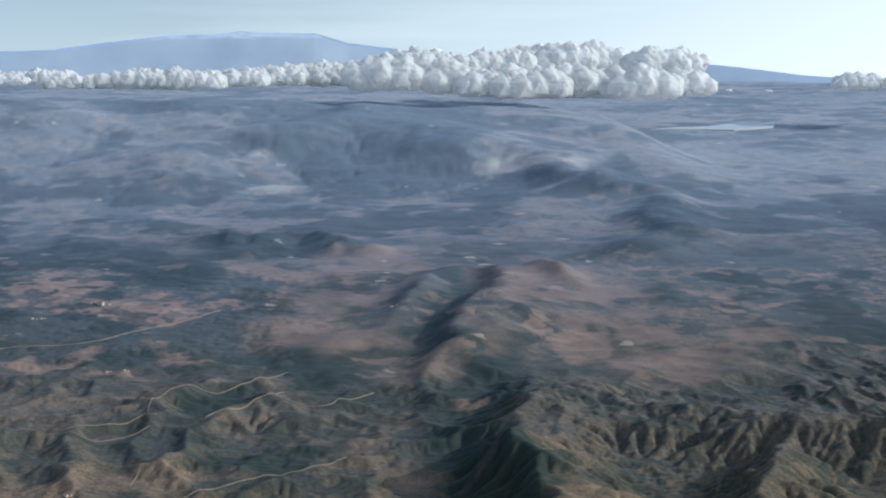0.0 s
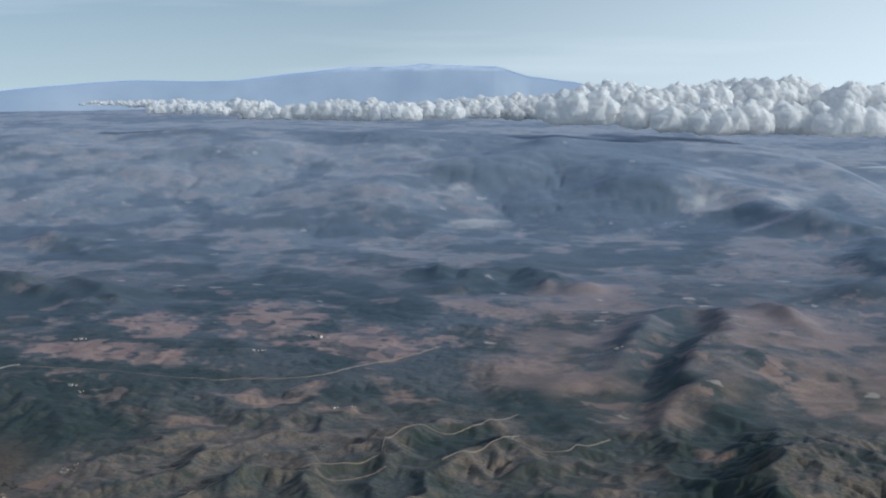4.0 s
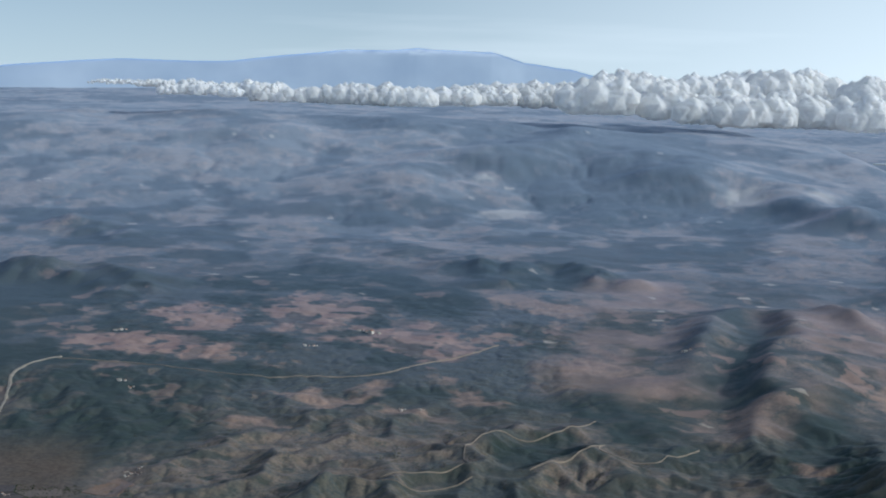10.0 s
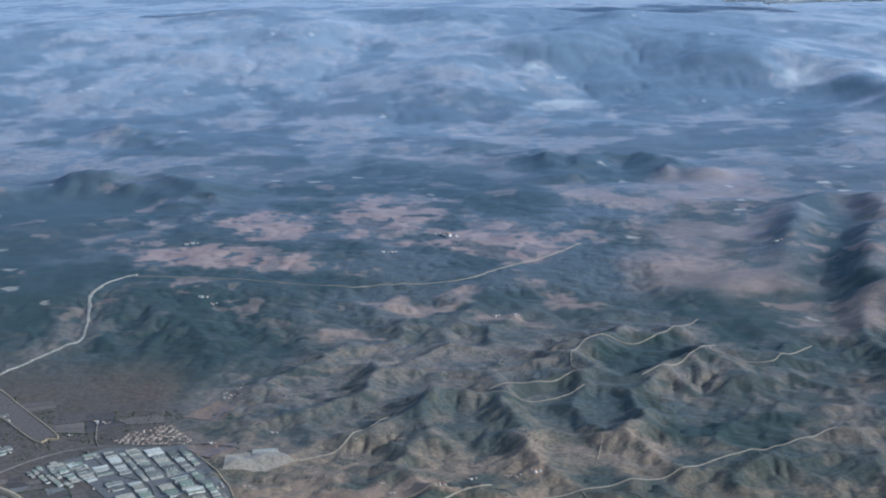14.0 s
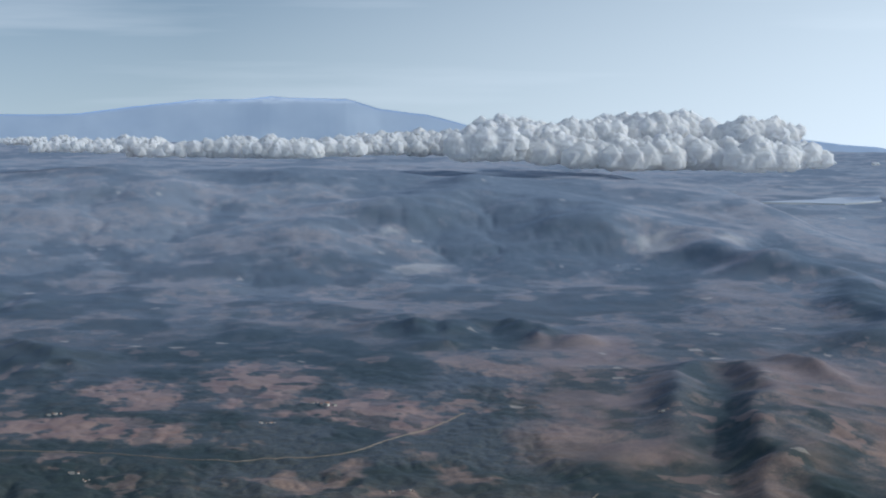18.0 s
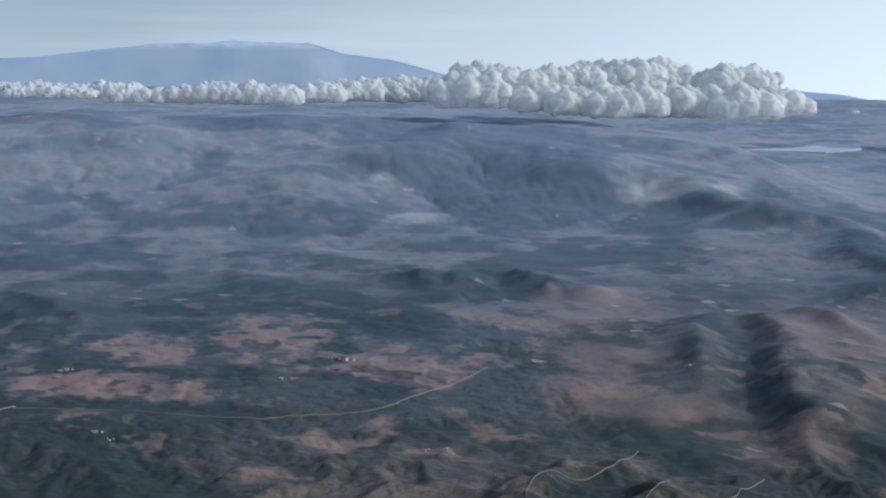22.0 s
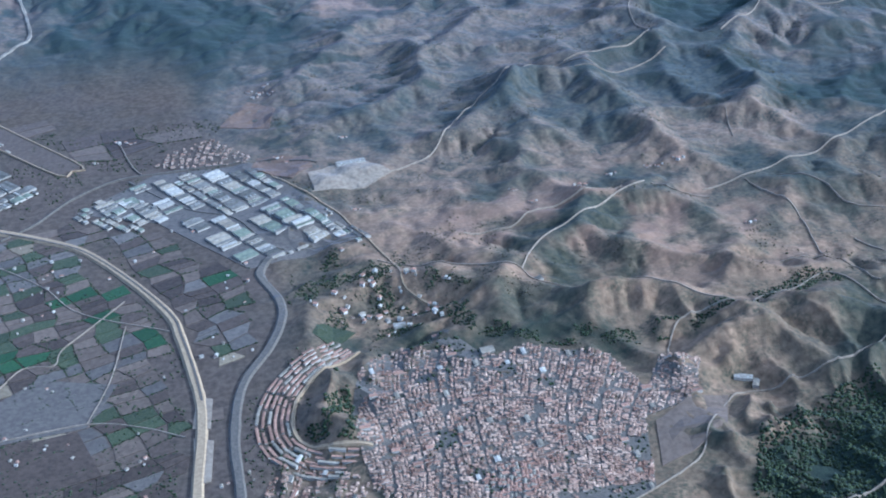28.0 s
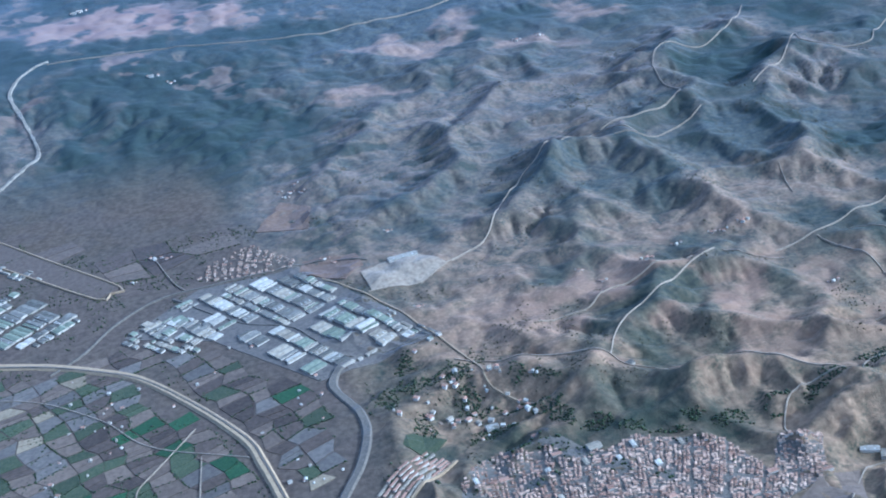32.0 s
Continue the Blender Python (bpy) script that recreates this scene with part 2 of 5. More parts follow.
def to_line(x, y, pts):
    """Distance to a polyline, its side (+ right of the way along it), and the share of its length."""
    best = np.full(np.shape(x), 1e9)
    side, along = np.zeros(np.shape(x)), np.zeros(np.shape(x))
    n = len(pts) - 1
    for k in range(n):
        (ax, ay), (bx, by) = pts[k][:2], pts[k + 1][:2]
        dx, dy = bx - ax, by - ay
        L = dx * dx + dy * dy
        t = np.clip(((x - ax) * dx + (y - ay) * dy) / L, 0, 1)
        ex, ey = x - ax - t * dx, y - ay - t * dy
        d = np.hypot(ex, ey)
        near = d < best
        best = np.where(near, d, best)
        side = np.where(near, np.sign(ex * dy - ey * dx), side)
        along = np.where(near, (k + t) / n, along)
    return best, side, along


def inside(x, y, pts, soft=0.0):
    """1 inside a polygon, 0 outside, with a soft edge."""
    c = np.zeros(np.shape(x), bool)
    j = len(pts) - 1
    for i in range(len(pts)):
        (xi, yi), (xj, yj) = pts[i], pts[j]
        if yi != yj:
            c ^= ((yi > y) != (yj > y)) & (x < (xj - xi) * (y - yi) / (yj - yi) + xi)
        j = i
    if soft <= 0:
        return c.astype(float)
    d = to_line(x, y, list(pts) + [pts[0]])[0]
    return np.clip(0.5 + np.where(c, d, -d) / soft, 0, 1)


# Crest lines: points (x, y), heights at the two ends and middle, reach to the left and to the right of the line.
RIDGES = [
    ([(38, 1010), (20, 920), (6, 850), (-2, 770), (-8, 712)], (13, 18, 5), 90, 22),
    ([(20, 1050), (-8, 985), (-24, 890), (-42, 816)], (9, 13, 3), 36, 40),
    ([(40, 722), (37, 640), (27, 572), (38, 528), (44, 480)], (9, 24, 26), 90, 36),
    ([(150, 604), (120, 530), (104, 470)], (18, 28, 27), 60, 34),
    ([(60, 690), (95, 640), (150, 600), (220, 560)], (6, 24, 30), 60, 60),
    ([(50, 1040), (72, 1020), (92, 960)], (14, 22, 8), 30, 30),
    ([(40, 1600), (100, 1580), (125, 1500), (142, 1400), (172, 1430), (192, 1290), (195, 1190), (160, 1100)], (9, 14, 10), 60, 70),
    ([(-195, 1150), (-183, 1195), (-155, 1112), (-137, 1178), (-105, 1170), (-62, 1104)], (7, 11, 8), 30, 30),
    ([(-262, 1510), (-230, 1660), (-180, 1674), (-132, 1752), (-94, 1880), (-60, 1720), (6, 1640), (60, 1600)], (10, 16, 10), 120, 120),
    ([(-790, 1840), (-815, 2250), (-715, 2230), (-550, 2050), (-490, 2230), (-360, 1960), (-293, 1890)], (10, 17, 11), 220, 200),
    ([(-660, 1900), (-614, 1955), (-543, 1890), (-481, 1751)], (8, 13, 8), 130, 120),
    ([(-560, 1060), (-500, 1090), (-440, 1075), (-400, 1040)], (10, 16, 8), 40, 40),
    ([(-600, 1290), (-545, 1310), (-490, 1270)], (6, 10, 5), 50, 40),
]
# Hill crests of the near country.
SPURS = [
    ([(-236, 506), (-214, 496), (-191, 487), (-175, 478), (-160, 465)], (2.5, 8.5, 6), 10, 26),
    ([(-224, 602), (-196, 634), (-175, 638), (-165, 616), (-160, 578)], (5, 10, 5), 20, 17),
    ([(-150, 470), (-140, 462), (-128, 458)], (5, 8, 4), 12, 12),
    ([(-268, 462), (-270, 448), (-262, 438)], (3, 5, 3), 8, 8),
    ([(-176, 650), (-151, 660), (-140, 672), (-142, 698), (-133, 717), (-96, 737)], (4, 7, 6), 22, 18),
    ([(-113, 667), (-94, 685), (-80, 708), (-52, 700)], (3, 7, 4), 20, 22),
    ([(-213, 502), (-206, 516), (-195, 528), (-180, 541), (-167, 550)], (2, 4.5, 3), 18, 16),
    ([(-182, 512), (-166, 502), (-150, 492), (-138, 492)], (5, 6, 3), 9, 10),
    ([(-262, 620), (-240, 628), (-226, 650), (-228, 690)], (3, 7, 5), 17, 16),
    ([(-300, 690), (-320, 720), (-345, 750)], (2, 4, 2), 30, 30),
    ([(-280, 660), (-262, 690), (-250, 720)], (2, 4, 3), 18, 20),
    ([(-120, 590), (-110, 620), (-118, 640)], (3, 6, 4), 16, 16),
]


def swells(x, y, lines):
    """Broad far ranges: overlapping rounded summits along each line."""
    z = np.zeros(np.shape(x))
    for pts, (h0, h1, h2), wl, wr in lines:
        c = np.array(pts, float)
        s = np.linspace(0, 1, 2 * len(c) + 1)
        k = np.linspace(0, 1, len(c))
        cx, cy = np.interp(s, k, c[:, 0]), np.interp(s, k, c[:, 1])
        h = np.interp(s, (0, 0.5, 1), (h0, h1, h2)) * (0.8 + 0.4 * fbm(cx, cy, 60, 2, 3))
        w2 = (0.30 * (wl + wr)) ** 2
        wx, wy = x + (fbm(x, y, 90, 3, 12) - 0.5) * 60, y + (fbm(x, y, 90, 3, 13) - 0.5) * 60
        tot = 0.0
        for a, b, hh in zip(cx, cy, h):
            tot = tot + (hh * np.exp(-((wx - a) ** 2 + (wy - b) ** 2) / w2)) ** 3
        z = np.maximum(z, np.cbrt(tot))
    return z


def raised(x, y, lines, rough):
    z = np.zeros(np.shape(x))
    for pts, (h0, h1, h2), wl, wr in lines:
        d, side, s = to_line(x, y, pts)
        h = np.where(s < 0.5, h0 + (h1 - h0) * s * 2, h1 + (h2 - h1) * (s - 0.5) * 2)
        w = np.where(side > 0, wr, wl)
        wob = 1 + rough * (fbm(x, y, (wl + wr) * 0.45, 4, len(pts)) - 0.5) * 2
        q = d / (w * np.maximum(wob, 0.25))
        z = np.maximum(z, h * (0.6 * np.clip(1 - q, 0, 1) + 0.2 * (1 + np.cos(np.pi * np.clip(q, 0, 1)))) * (0.82 + 0.36 * fbm(x, y, (wl + wr) * 0.4, 3, 31)))
    return z


EYE_X, EYE_Y = -150.0, 80.0


def plain_share(x, y):
    """1 on the irrigated plain beside the town, 0 in the hills."""
    edge = -262 + 18 * (fbm(x, y, 60, 3, 3) - 0.5) - 0.36 * (y - 560) * (y > 560)
    return smooth(0, 26, edge - x) * smooth(730, 660, y)


def low_share(x, y):
    """How far the land has sunk towards the river plain."""
    return smooth(-195, -345, x) * smooth(820, 700, y)


def town_share(x, y):
    return smooth(46, 30, np.hypot((x + 222) / 1.05, (y - 424) / 1.25))


def far_hills(x, y):
    """Wooded knolls, the long range behind the valley, and the high ground beneath the cloud bank."""
    z = swells(x, y, RIDGES[6:7] + RIDGES[8:11]) * (0.62 + 0.8 * fbm(x, y, 55, 4, 16)) * (1 - 0.5 * smooth(1650, 2000, y))
    z = z + raised(x, y, RIDGES[7:8] + RIDGES[11:], 0.55) * (0.6 + 1.3 * (gullies(x, y, 26, 37) - 0.25))
    # crest and back slope shaped to hide the clouds' shadows from the camera
    rise = smooth(1280, 1970, y + 110 * (fbm(x, y, 240, 3, 19) - 0.5)) * (1 - 0.5 * smooth(1960, 2040, y)) * smooth(300, 190, x + 0.1 * (y - 2000))
    return z + np.interp(x, (-700, -200, 100, 200), (62, 55, 45, 43)) * rise * (0.86 + 0.20 * fbm(x, y, 150, 3, 20)) + 3.0 * smooth(1100, 1300, y) * (gullies(x, y, 60, 39) - 0.35) * fbm(x, y, 200, 2, 40)


def sunk(x, y):
    return 6.0 * low_share(x, y)


def coarse(x, y):
    """The lie of the land before streams cut into it."""
    d2 = (x - EYE_X) ** 2 + (y - EYE_Y) ** 2
    plain, town = plain_share(x, y), town_share(x, y)
    near = smooth(860, 720, y + 60 * (fbm(x, y, 70, 3, 66) - 0.5))
    u, v = x * 0.92 + y * 0.39, -x * 0.39 + y * 0.92
    calm = smooth(-225, -285, x) * smooth(600, 660, y)
    crests = 5.8 * gullies(u * 1.15, v * 0.85, 26, 23) + 5.0 * gullies(u * 1.1, v * 0.75, 12.5, 27)
    z = near * (4.0 * (fbm(x, y, 110, 2, 5) - 0.5) + crests * (0.55 + 0.9 * fbm(x, y, 60, 2, 29)) * (1 - 0.6 * calm) - 4.2 + 2.2 * calm) * (1 - 0.98 * plain) * (1 - 0.9 * town)
    z = z + (1 - near) * (4 * (fbm(x, y, 200, 2, 8) - 0.5) + 2.6 * gullies(x, y, 34, 24) * fbm(x, y, 90, 2, 30) + 2.0 * (fbm(x, y, 30, 3, 10) - 0.4))
    z = z + 0.85 * raised(x, y, RIDGES[:6], 0.45) * (0.7 + 0.6 * fbm(x, y, 30, 3, 14)) + far_hills(x, y) + 1.0 * raised(x, y, SPURS, 0.25) * (1 - plain)
    return z - sunk(x, y) + 0.5 * town - 7.3e-6 * np.maximum(np.sqrt(d2) - 1100, 0) ** 2


def carve(z, rise, cell, steps, cut, creep, rng):
    """Running water cuts valleys into a height grid; slopes creep towards rounded crests."""
    ny, nx = z.shape
    n = ny * nx
    idx = np.arange(n).reshape(ny, nx)
    ways = [(a, b) for a in (-1, 0, 1) for b in (-1, 0, 1) if a or b]
    core = (slice(1, -1), slice(1, -1))
    for step in range(steps):
        best = np.zeros((ny - 2, nx - 2))
        to = idx[core].copy()
        low = np.full(best.shape, 1e9)
        for a, b in ways:
            q = z[1 + a:ny - 1 + a, 1 + b:nx - 1 + b]
            low = np.minimum(low, q)
            s = (z[core] - q) / (cell * math.hypot(a, b)) * rng.uniform(0.75, 1.25, q.shape)
            up = s > best
            best = np.where(up, s, best)
            to = np.where(up, idx[1 + a:ny - 1 + a, 1 + b:nx - 1 + b], to)
        rec = np.full(n + 1, n)
        rec[idx[core].ravel()] = np.where(to.ravel() == idx[core].ravel(), n, to.ravel())
        flow = np.full(n + 1, cell * cell)
        flow[n] = 0
        for _ in range(9):
            flow += np.bincount(rec, flow, n + 1)
            flow[n] = 0
            rec = rec[rec]
        f = flow[:n].reshape(ny, nx)
        fall = z[core] - z.ravel()[to.ravel()].reshape(best.shape)
        dz = -np.minimum(cut * np.sqrt(f[core]) * best, 0.6 * np.maximum(fall, 0))
        lap = z[2:, 1:-1] + z[:-2, 1:-1] + z[1:-1, 2:] + z[1:-1, :-2] - 4 * z[core]
        new_z = z[core] + rise[core] + dz + creep * lap
        pit = best <= 0
        new_z = np.where(pit, np.maximum(new_z, low + 0.01), new_z)
        z[core] = new_z
    return z, f


def uplift(x, y):
    """The hills barely rise while streams wear them down."""
    return 0.0012 * (1 - plain_share(x, y)) * (1 - town_share(x, y)) * np.ones(np.shape(x))


def far_uplift(x, y):
    swell = np.clip(10 * np.maximum(fbm(x, y, 150, 3, 10) - 0.42, 0) + far_hills(x, y) - 0.6, 0, 40)
    return 0.004 * swell / (1 + swell / 14)


def far_coarse(x, y):
    d2 = (x - EYE_X) ** 2 + (y - EYE_Y) ** 2
    z = 5 * (fbm(x, y, 300, 2, 8) - 0.5) + 9 * np.maximum(fbm(x, y, 110, 3, 10) - 0.44, 0) + 2.0 * (rounded(x, y, 46, 18) - 0.5) + far_hills(x, y)
    return z - 7.3e-6 * np.maximum(np.sqrt(d2) - 1100, 0) ** 2


# Roads, tracks and stream beds that are graded into the land.
WAYS = {
    "track_ridge": [(-252, 521), (-237, 513), (-219, 505), (-213, 501.6), (-209, 496), (-191, 488), (-175, 479), (-160, 466)],
    "track_hill": [(-213, 501.6), (-206.5, 516), (-195, 527.5), (-180, 541), (-168, 550)],
    "stream_bed": [(-183, 452), (-182, 458), (-178, 465.5), (-171, 468.5), (-159, 468), (-154.5, 474), (-144, 478), (-136, 484), (-130, 484), (-122, 470), (-112, 462)],
    "road_east": [(-207, 399), (-196, 405.6), (-185, 414), (-180, 424), (-169, 439.6), (-159, 440.4), (-144, 442), (-129, 449), (-112, 462)],
    "wash": [(-270, 570), (-258, 574), (-245, 580), (-229, 592), (-219, 612), (-203, 633), (-180, 648), (-165, 641)],
    "track_zigzag": [(-176, 650), (-151, 660), (-140, 670), (-143, 681), (-142, 698), (-133, 717), (-114, 721), (-96, 737), (-84, 760)],
    "track_spur": [(-174, 638), (-162, 639), (-145, 649), (-137, 655)],
    "track_east_hills": [(-113, 667), (-94, 685), (-80, 710), (-82, 694), (-59, 690), (-50, 702), (-36, 720)],
    "track_east_low": [(-150, 548), (-135, 553), (-121, 560), (-104, 570), (-82, 586), (-60, 600), (-40, 616)],
    "river_bed": [(-430, 660), (-407, 683), (-402, 699), (-393, 721), (-384, 737), (-387, 756), (-394, 781), (-400, 804), (-394, 829), (-386, 838)],
    "road_valley": [(-386, 834), (-338, 830), (-298, 821), (-265, 817), (-249, 820), (-207, 828), (-186, 849), (-160, 881), (-142, 912)],
    "road_estate_edge": [(-283, 585), (-269, 566), (-256, 539.5), (-247, 517), (-245, 504), (-236, 492)],
    "road_crescent": [(-259.5, 476.5), (-268.8, 468.2), (-275, 458.4), (-277, 447), (-274.7, 438.5), (-268.4, 433.8), (-258, 431.6)],
}


class Carved:
    """A height grid over a stretch of land, worn by streams from coarse to fine."""

    def __init__(self, x_span, y_span, step, start, rising, stages, seed):
        rng = np.random.RandomState(seed)
        self.x, self.y, self.step = x_span, y_span, step
        cell = step * 2 ** (len(stages) - 1)
        X, Y = np.meshgrid(np.arange(x_span[0], x_span[1] + 0.1, cell), np.arange(y_span[0], y_span[1] + 0.1, cell))
        z = start(X, Y) + 0.3 * rng.rand(*X.shape)
        for steps, cut, creep in stages:
            X, Y = np.meshgrid(np.arange(z.shape[1]) * cell + x_span[0], np.arange(z.shape[0]) * cell + y_span[0])
            z, flow = carve(z, rising(X, Y), cell, steps, cut, creep, rng)
            if cell > step:
                # halve the step
                zz = np.zeros((2 * z.shape[0] - 1, 2 * z.shape[1] - 1))
                zz[::2, ::2] = z
                zz[1::2, ::2] = (z[1:] + z[:-1]) / 2
                zz[:, 1::2] = (zz[:, 2::2] + zz[:, :-2:2]) / 2
                cell /= 2
                z = zz + 0.2 * cell * (rng.rand(*zz.shape) - 0.5)
        self.z, self.X, self.Y = z, X, Y
        self.wet = np.pad(np.log(flow[1:-1, 1:-1]), 1, mode="edge")

    def at(self, grid, x, y):
        u = np.clip((x - self.x[0]) / self.step, 0.01, grid.shape[1] - 1.01)
        v = np.clip((y - self.y[0]) / self.step, 0.01, grid.shape[0] - 1.01)
        i, j = u.astype(int), v.astype(int)
        a, b = u - i, v - j
        return (grid[j, i] * (1 - a) + grid[j, i + 1] * a) * (1 - b) + (grid[j + 1, i] * (1 - a) + grid[j + 1, i + 1] * a) * b

    def share(self, x, y, soft):
        return smooth(2, soft, np.minimum(np.minimum(x - self.x[0], self.x[1] - x), np.minimum(y - self.y[0], self.y[1] - y)))


NEAR = Carved((-440.0, 220.0), (430.0, 1060.0), 1.0, coarse, uplift, ((14, 0.035, 0.01), (15, 0.04, 0.014), (15, 0.045, 0.015)), 5)
_flat = np.maximum(plain_share(NEAR.X, NEAR.Y), 0.9 * town_share(NEAR.X, NEAR.Y))
NEAR.z = (1 - _flat) * NEAR.z + _flat * coarse(NEAR.X, NEAR.Y) + 0.2 * (rounded(NEAR.X, NEAR.Y, 5, 15) - 0.5) * (1 - _flat)
NEAR.z = NEAR.z + (1 - _flat) * (0.9 * rounded(NEAR.X, NEAR.Y, 9, 17) - 0.4)
_crag = smooth(40, 95, NEAR.X + 0.25 * (NEAR.Y - 560)) * smooth(780, 660, NEAR.Y)
NEAR.z = NEAR.z + _crag * (1.3 * gullies(NEAR.X, NEAR.Y, 13, 71) + 1.5 * gullies(NEAR.X, NEAR.Y, 5.5, 73))
_soft = NEAR.z
for _ in range(10):
    _soft = np.pad(_soft, 1, mode="edge")
    _soft = (_soft[1:-1, 1:-1] * 2 + _soft[2:, 1:-1] + _soft[:-2, 1:-1] + _soft[1:-1, 2:] + _soft[1:-1, :-2]) / 6
_smoother = _soft
for _ in range(45):
    _smoother = np.pad(_smoother, 1, mode="edge")
    _smoother = (_smoother[1:-1, 1:-1] * 2 + _smoother[2:, 1:-1] + _smoother[:-2, 1:-1] + _smoother[1:-1, 2:] + _smoother[1:-1, :-2]) / 6
_calm = 0.88 * smooth(-110, -60, NEAR.X) * smooth(700, 770, NEAR.Y)
NEAR.z = NEAR.z + _calm * (_smoother - NEAR.z)
for _line in WAYS.values():
    _bed = smooth(2.6, 0.9, to_line(NEAR.X, NEAR.Y, _line)[0])
    NEAR.z = NEAR.z + _bed * (_soft - NEAR.z)
FAR = Carved((-1300.0, 900.0), (960.0, 2760.0), 4.0, far_coarse, far_uplift, ((4, 0.02, 0.01), (5, 0.02, 0.04)), 6)


def height(x, y):
    x, y = np.asarray(x, float), np.asarray(y, float)
    k = NEAR.share(x, y, 60)
    z = k * NEAR.at(NEAR.z, x, y)
    out = k < 1
    if out.any():
        xo, yo = x[out], y[out]
        q = FAR.share(xo, yo, 90)
        h = q * FAR.at(FAR.z, xo, yo)
        rest = q < 1
        if rest.any():
            h[rest] += (1 - q[rest]) * uncarved(xo[rest], yo[rest])
        z[out] += (1 - k[out]) * h
    return z


def uncarved(x, y):
    """The rest of the land, out of sight or far off."""
    return np.where(y > 1500, far_coarse(x, y), coarse(x, y))


def voronoi(x, y, cell, seed, stretch=1.0, turn=0.0):
    """Random value of the nearest scattered seed, and the gap between nearest and next."""
    c, s = math.cos(turn), math.sin(turn)
    u, v = (x * c + y * s) / cell, (-x * s + y * c) / cell * stretch
    i, j = np.floor(u).astype(int), np.floor(v).astype(int)
    d1, d2, val = np.full(u.shape, 9.0), np.full(u.shape, 9.0), np.zeros(u.shape)
    for di in (-1, 0, 1):
        for dj in (-1, 0, 1):
            a, b = i + di, j + dj
            px = a + _tab[(a + seed * 31) & 255, b & 255]
            py = b + _tab[a & 255, (b + seed * 57) & 255]
            d = np.hypot(u - px, v - py)
            near = d < d1
            d2 = np.where(near, d1, np.minimum(d2, d))
            val = np.where(near, _tab[(a * 3 + seed * 13) & 255, (b * 5 + 7) & 255], val)
            d1 = np.where(near, d, d1)
    return val, d2 - d1


# Patches of land cover, each a rough outline (x, y).
RED_FIELDS = [
    [(-376, 978), (-356, 1002), (-331, 995), (-310, 962), (-308, 931), (-329, 919), (-352, 930), (-370, 954)],
    [(-294, 1045), (-264, 1028), (-232, 1011), (-229, 989), (-242, 953), (-260, 925), (-279, 921), (-303, 983)],
    [(-417, 894), (-382, 899), (-353, 911), (-333, 902), (-298, 886), (-293, 868), (-306, 847), (-344, 850), (-381, 865)],
    [(-215, 960), (-195, 973), (-179, 959), (-165, 919), (-148, 906), (-160, 876), (-181, 860), (-210, 895), (-256, 902), (-222, 933)],
]
TAN_FIELDS = [
    [(-252, 788), (-231, 796), (-212, 791), (-209, 814), (-201, 819), (-197, 805), (-202, 769), (-218, 765), (-241, 774)],
    [(-194, 771), (-168, 772), (-163, 759), (-192, 756)],
    [(-156, 813), (-145, 794), (-127, 784), (-135, 769), (-152, 772), (-162, 785)],
    [(-266, 750), (-248, 749), (-231, 733), (-235, 726), (-253, 737), (-263, 722)],
    [(-105, 875), (-92, 886), (-63, 874), (-56, 852), (-70, 841), (-102, 842)],
    [(-162, 1076), (-133, 1058), (-90, 1024), (-91, 993), (-124, 1009), (-157, 1042)],
    [(-41, 756), (-26, 764), (-29, 744), (-41, 736)],
    [(-16, 790), (8, 790), (-3, 745), (-18, 738)],
    [(5, 704), (25, 685), (13, 665), (6, 682)],
    [(65, 826), (93, 838), (95, 784), (71, 762), (58, 787)],
]
PINK_LAND = [
    [(-95, 1119), (-10, 1158), (-11, 1008), (-43, 874), (-19, 802), (-15, 754), (-34, 756), (-66, 794), (-108, 812), (-114, 863), (-92, 926), (-101, 1012)],
    [(-19, 748), (3, 767), (-9, 702), (-18, 636), (-26, 635), (-17, 701)],
    [(-129, 965), (-93, 978), (-50, 992), (-33, 1022), (-39, 1091), (-24, 1170), (-4, 1072), (-5, 1038), (-32, 977), (-41, 922), (-62, 898), (-117, 924)],
    [(19, 1038), (63, 1078), (100, 1029), (131, 966), (145, 911), (86, 900), (49, 872), (26, 906)],
    [(-20, 577), (-28, 624), (-13, 674), (-13, 746), (8, 779), (28, 809), (37, 802), (11, 755), (-11, 693), (-19, 639), (-9, 592)],
    [(70, 880), (150, 900), (210, 830), (190, 740), (120, 720), (70, 760)],
]
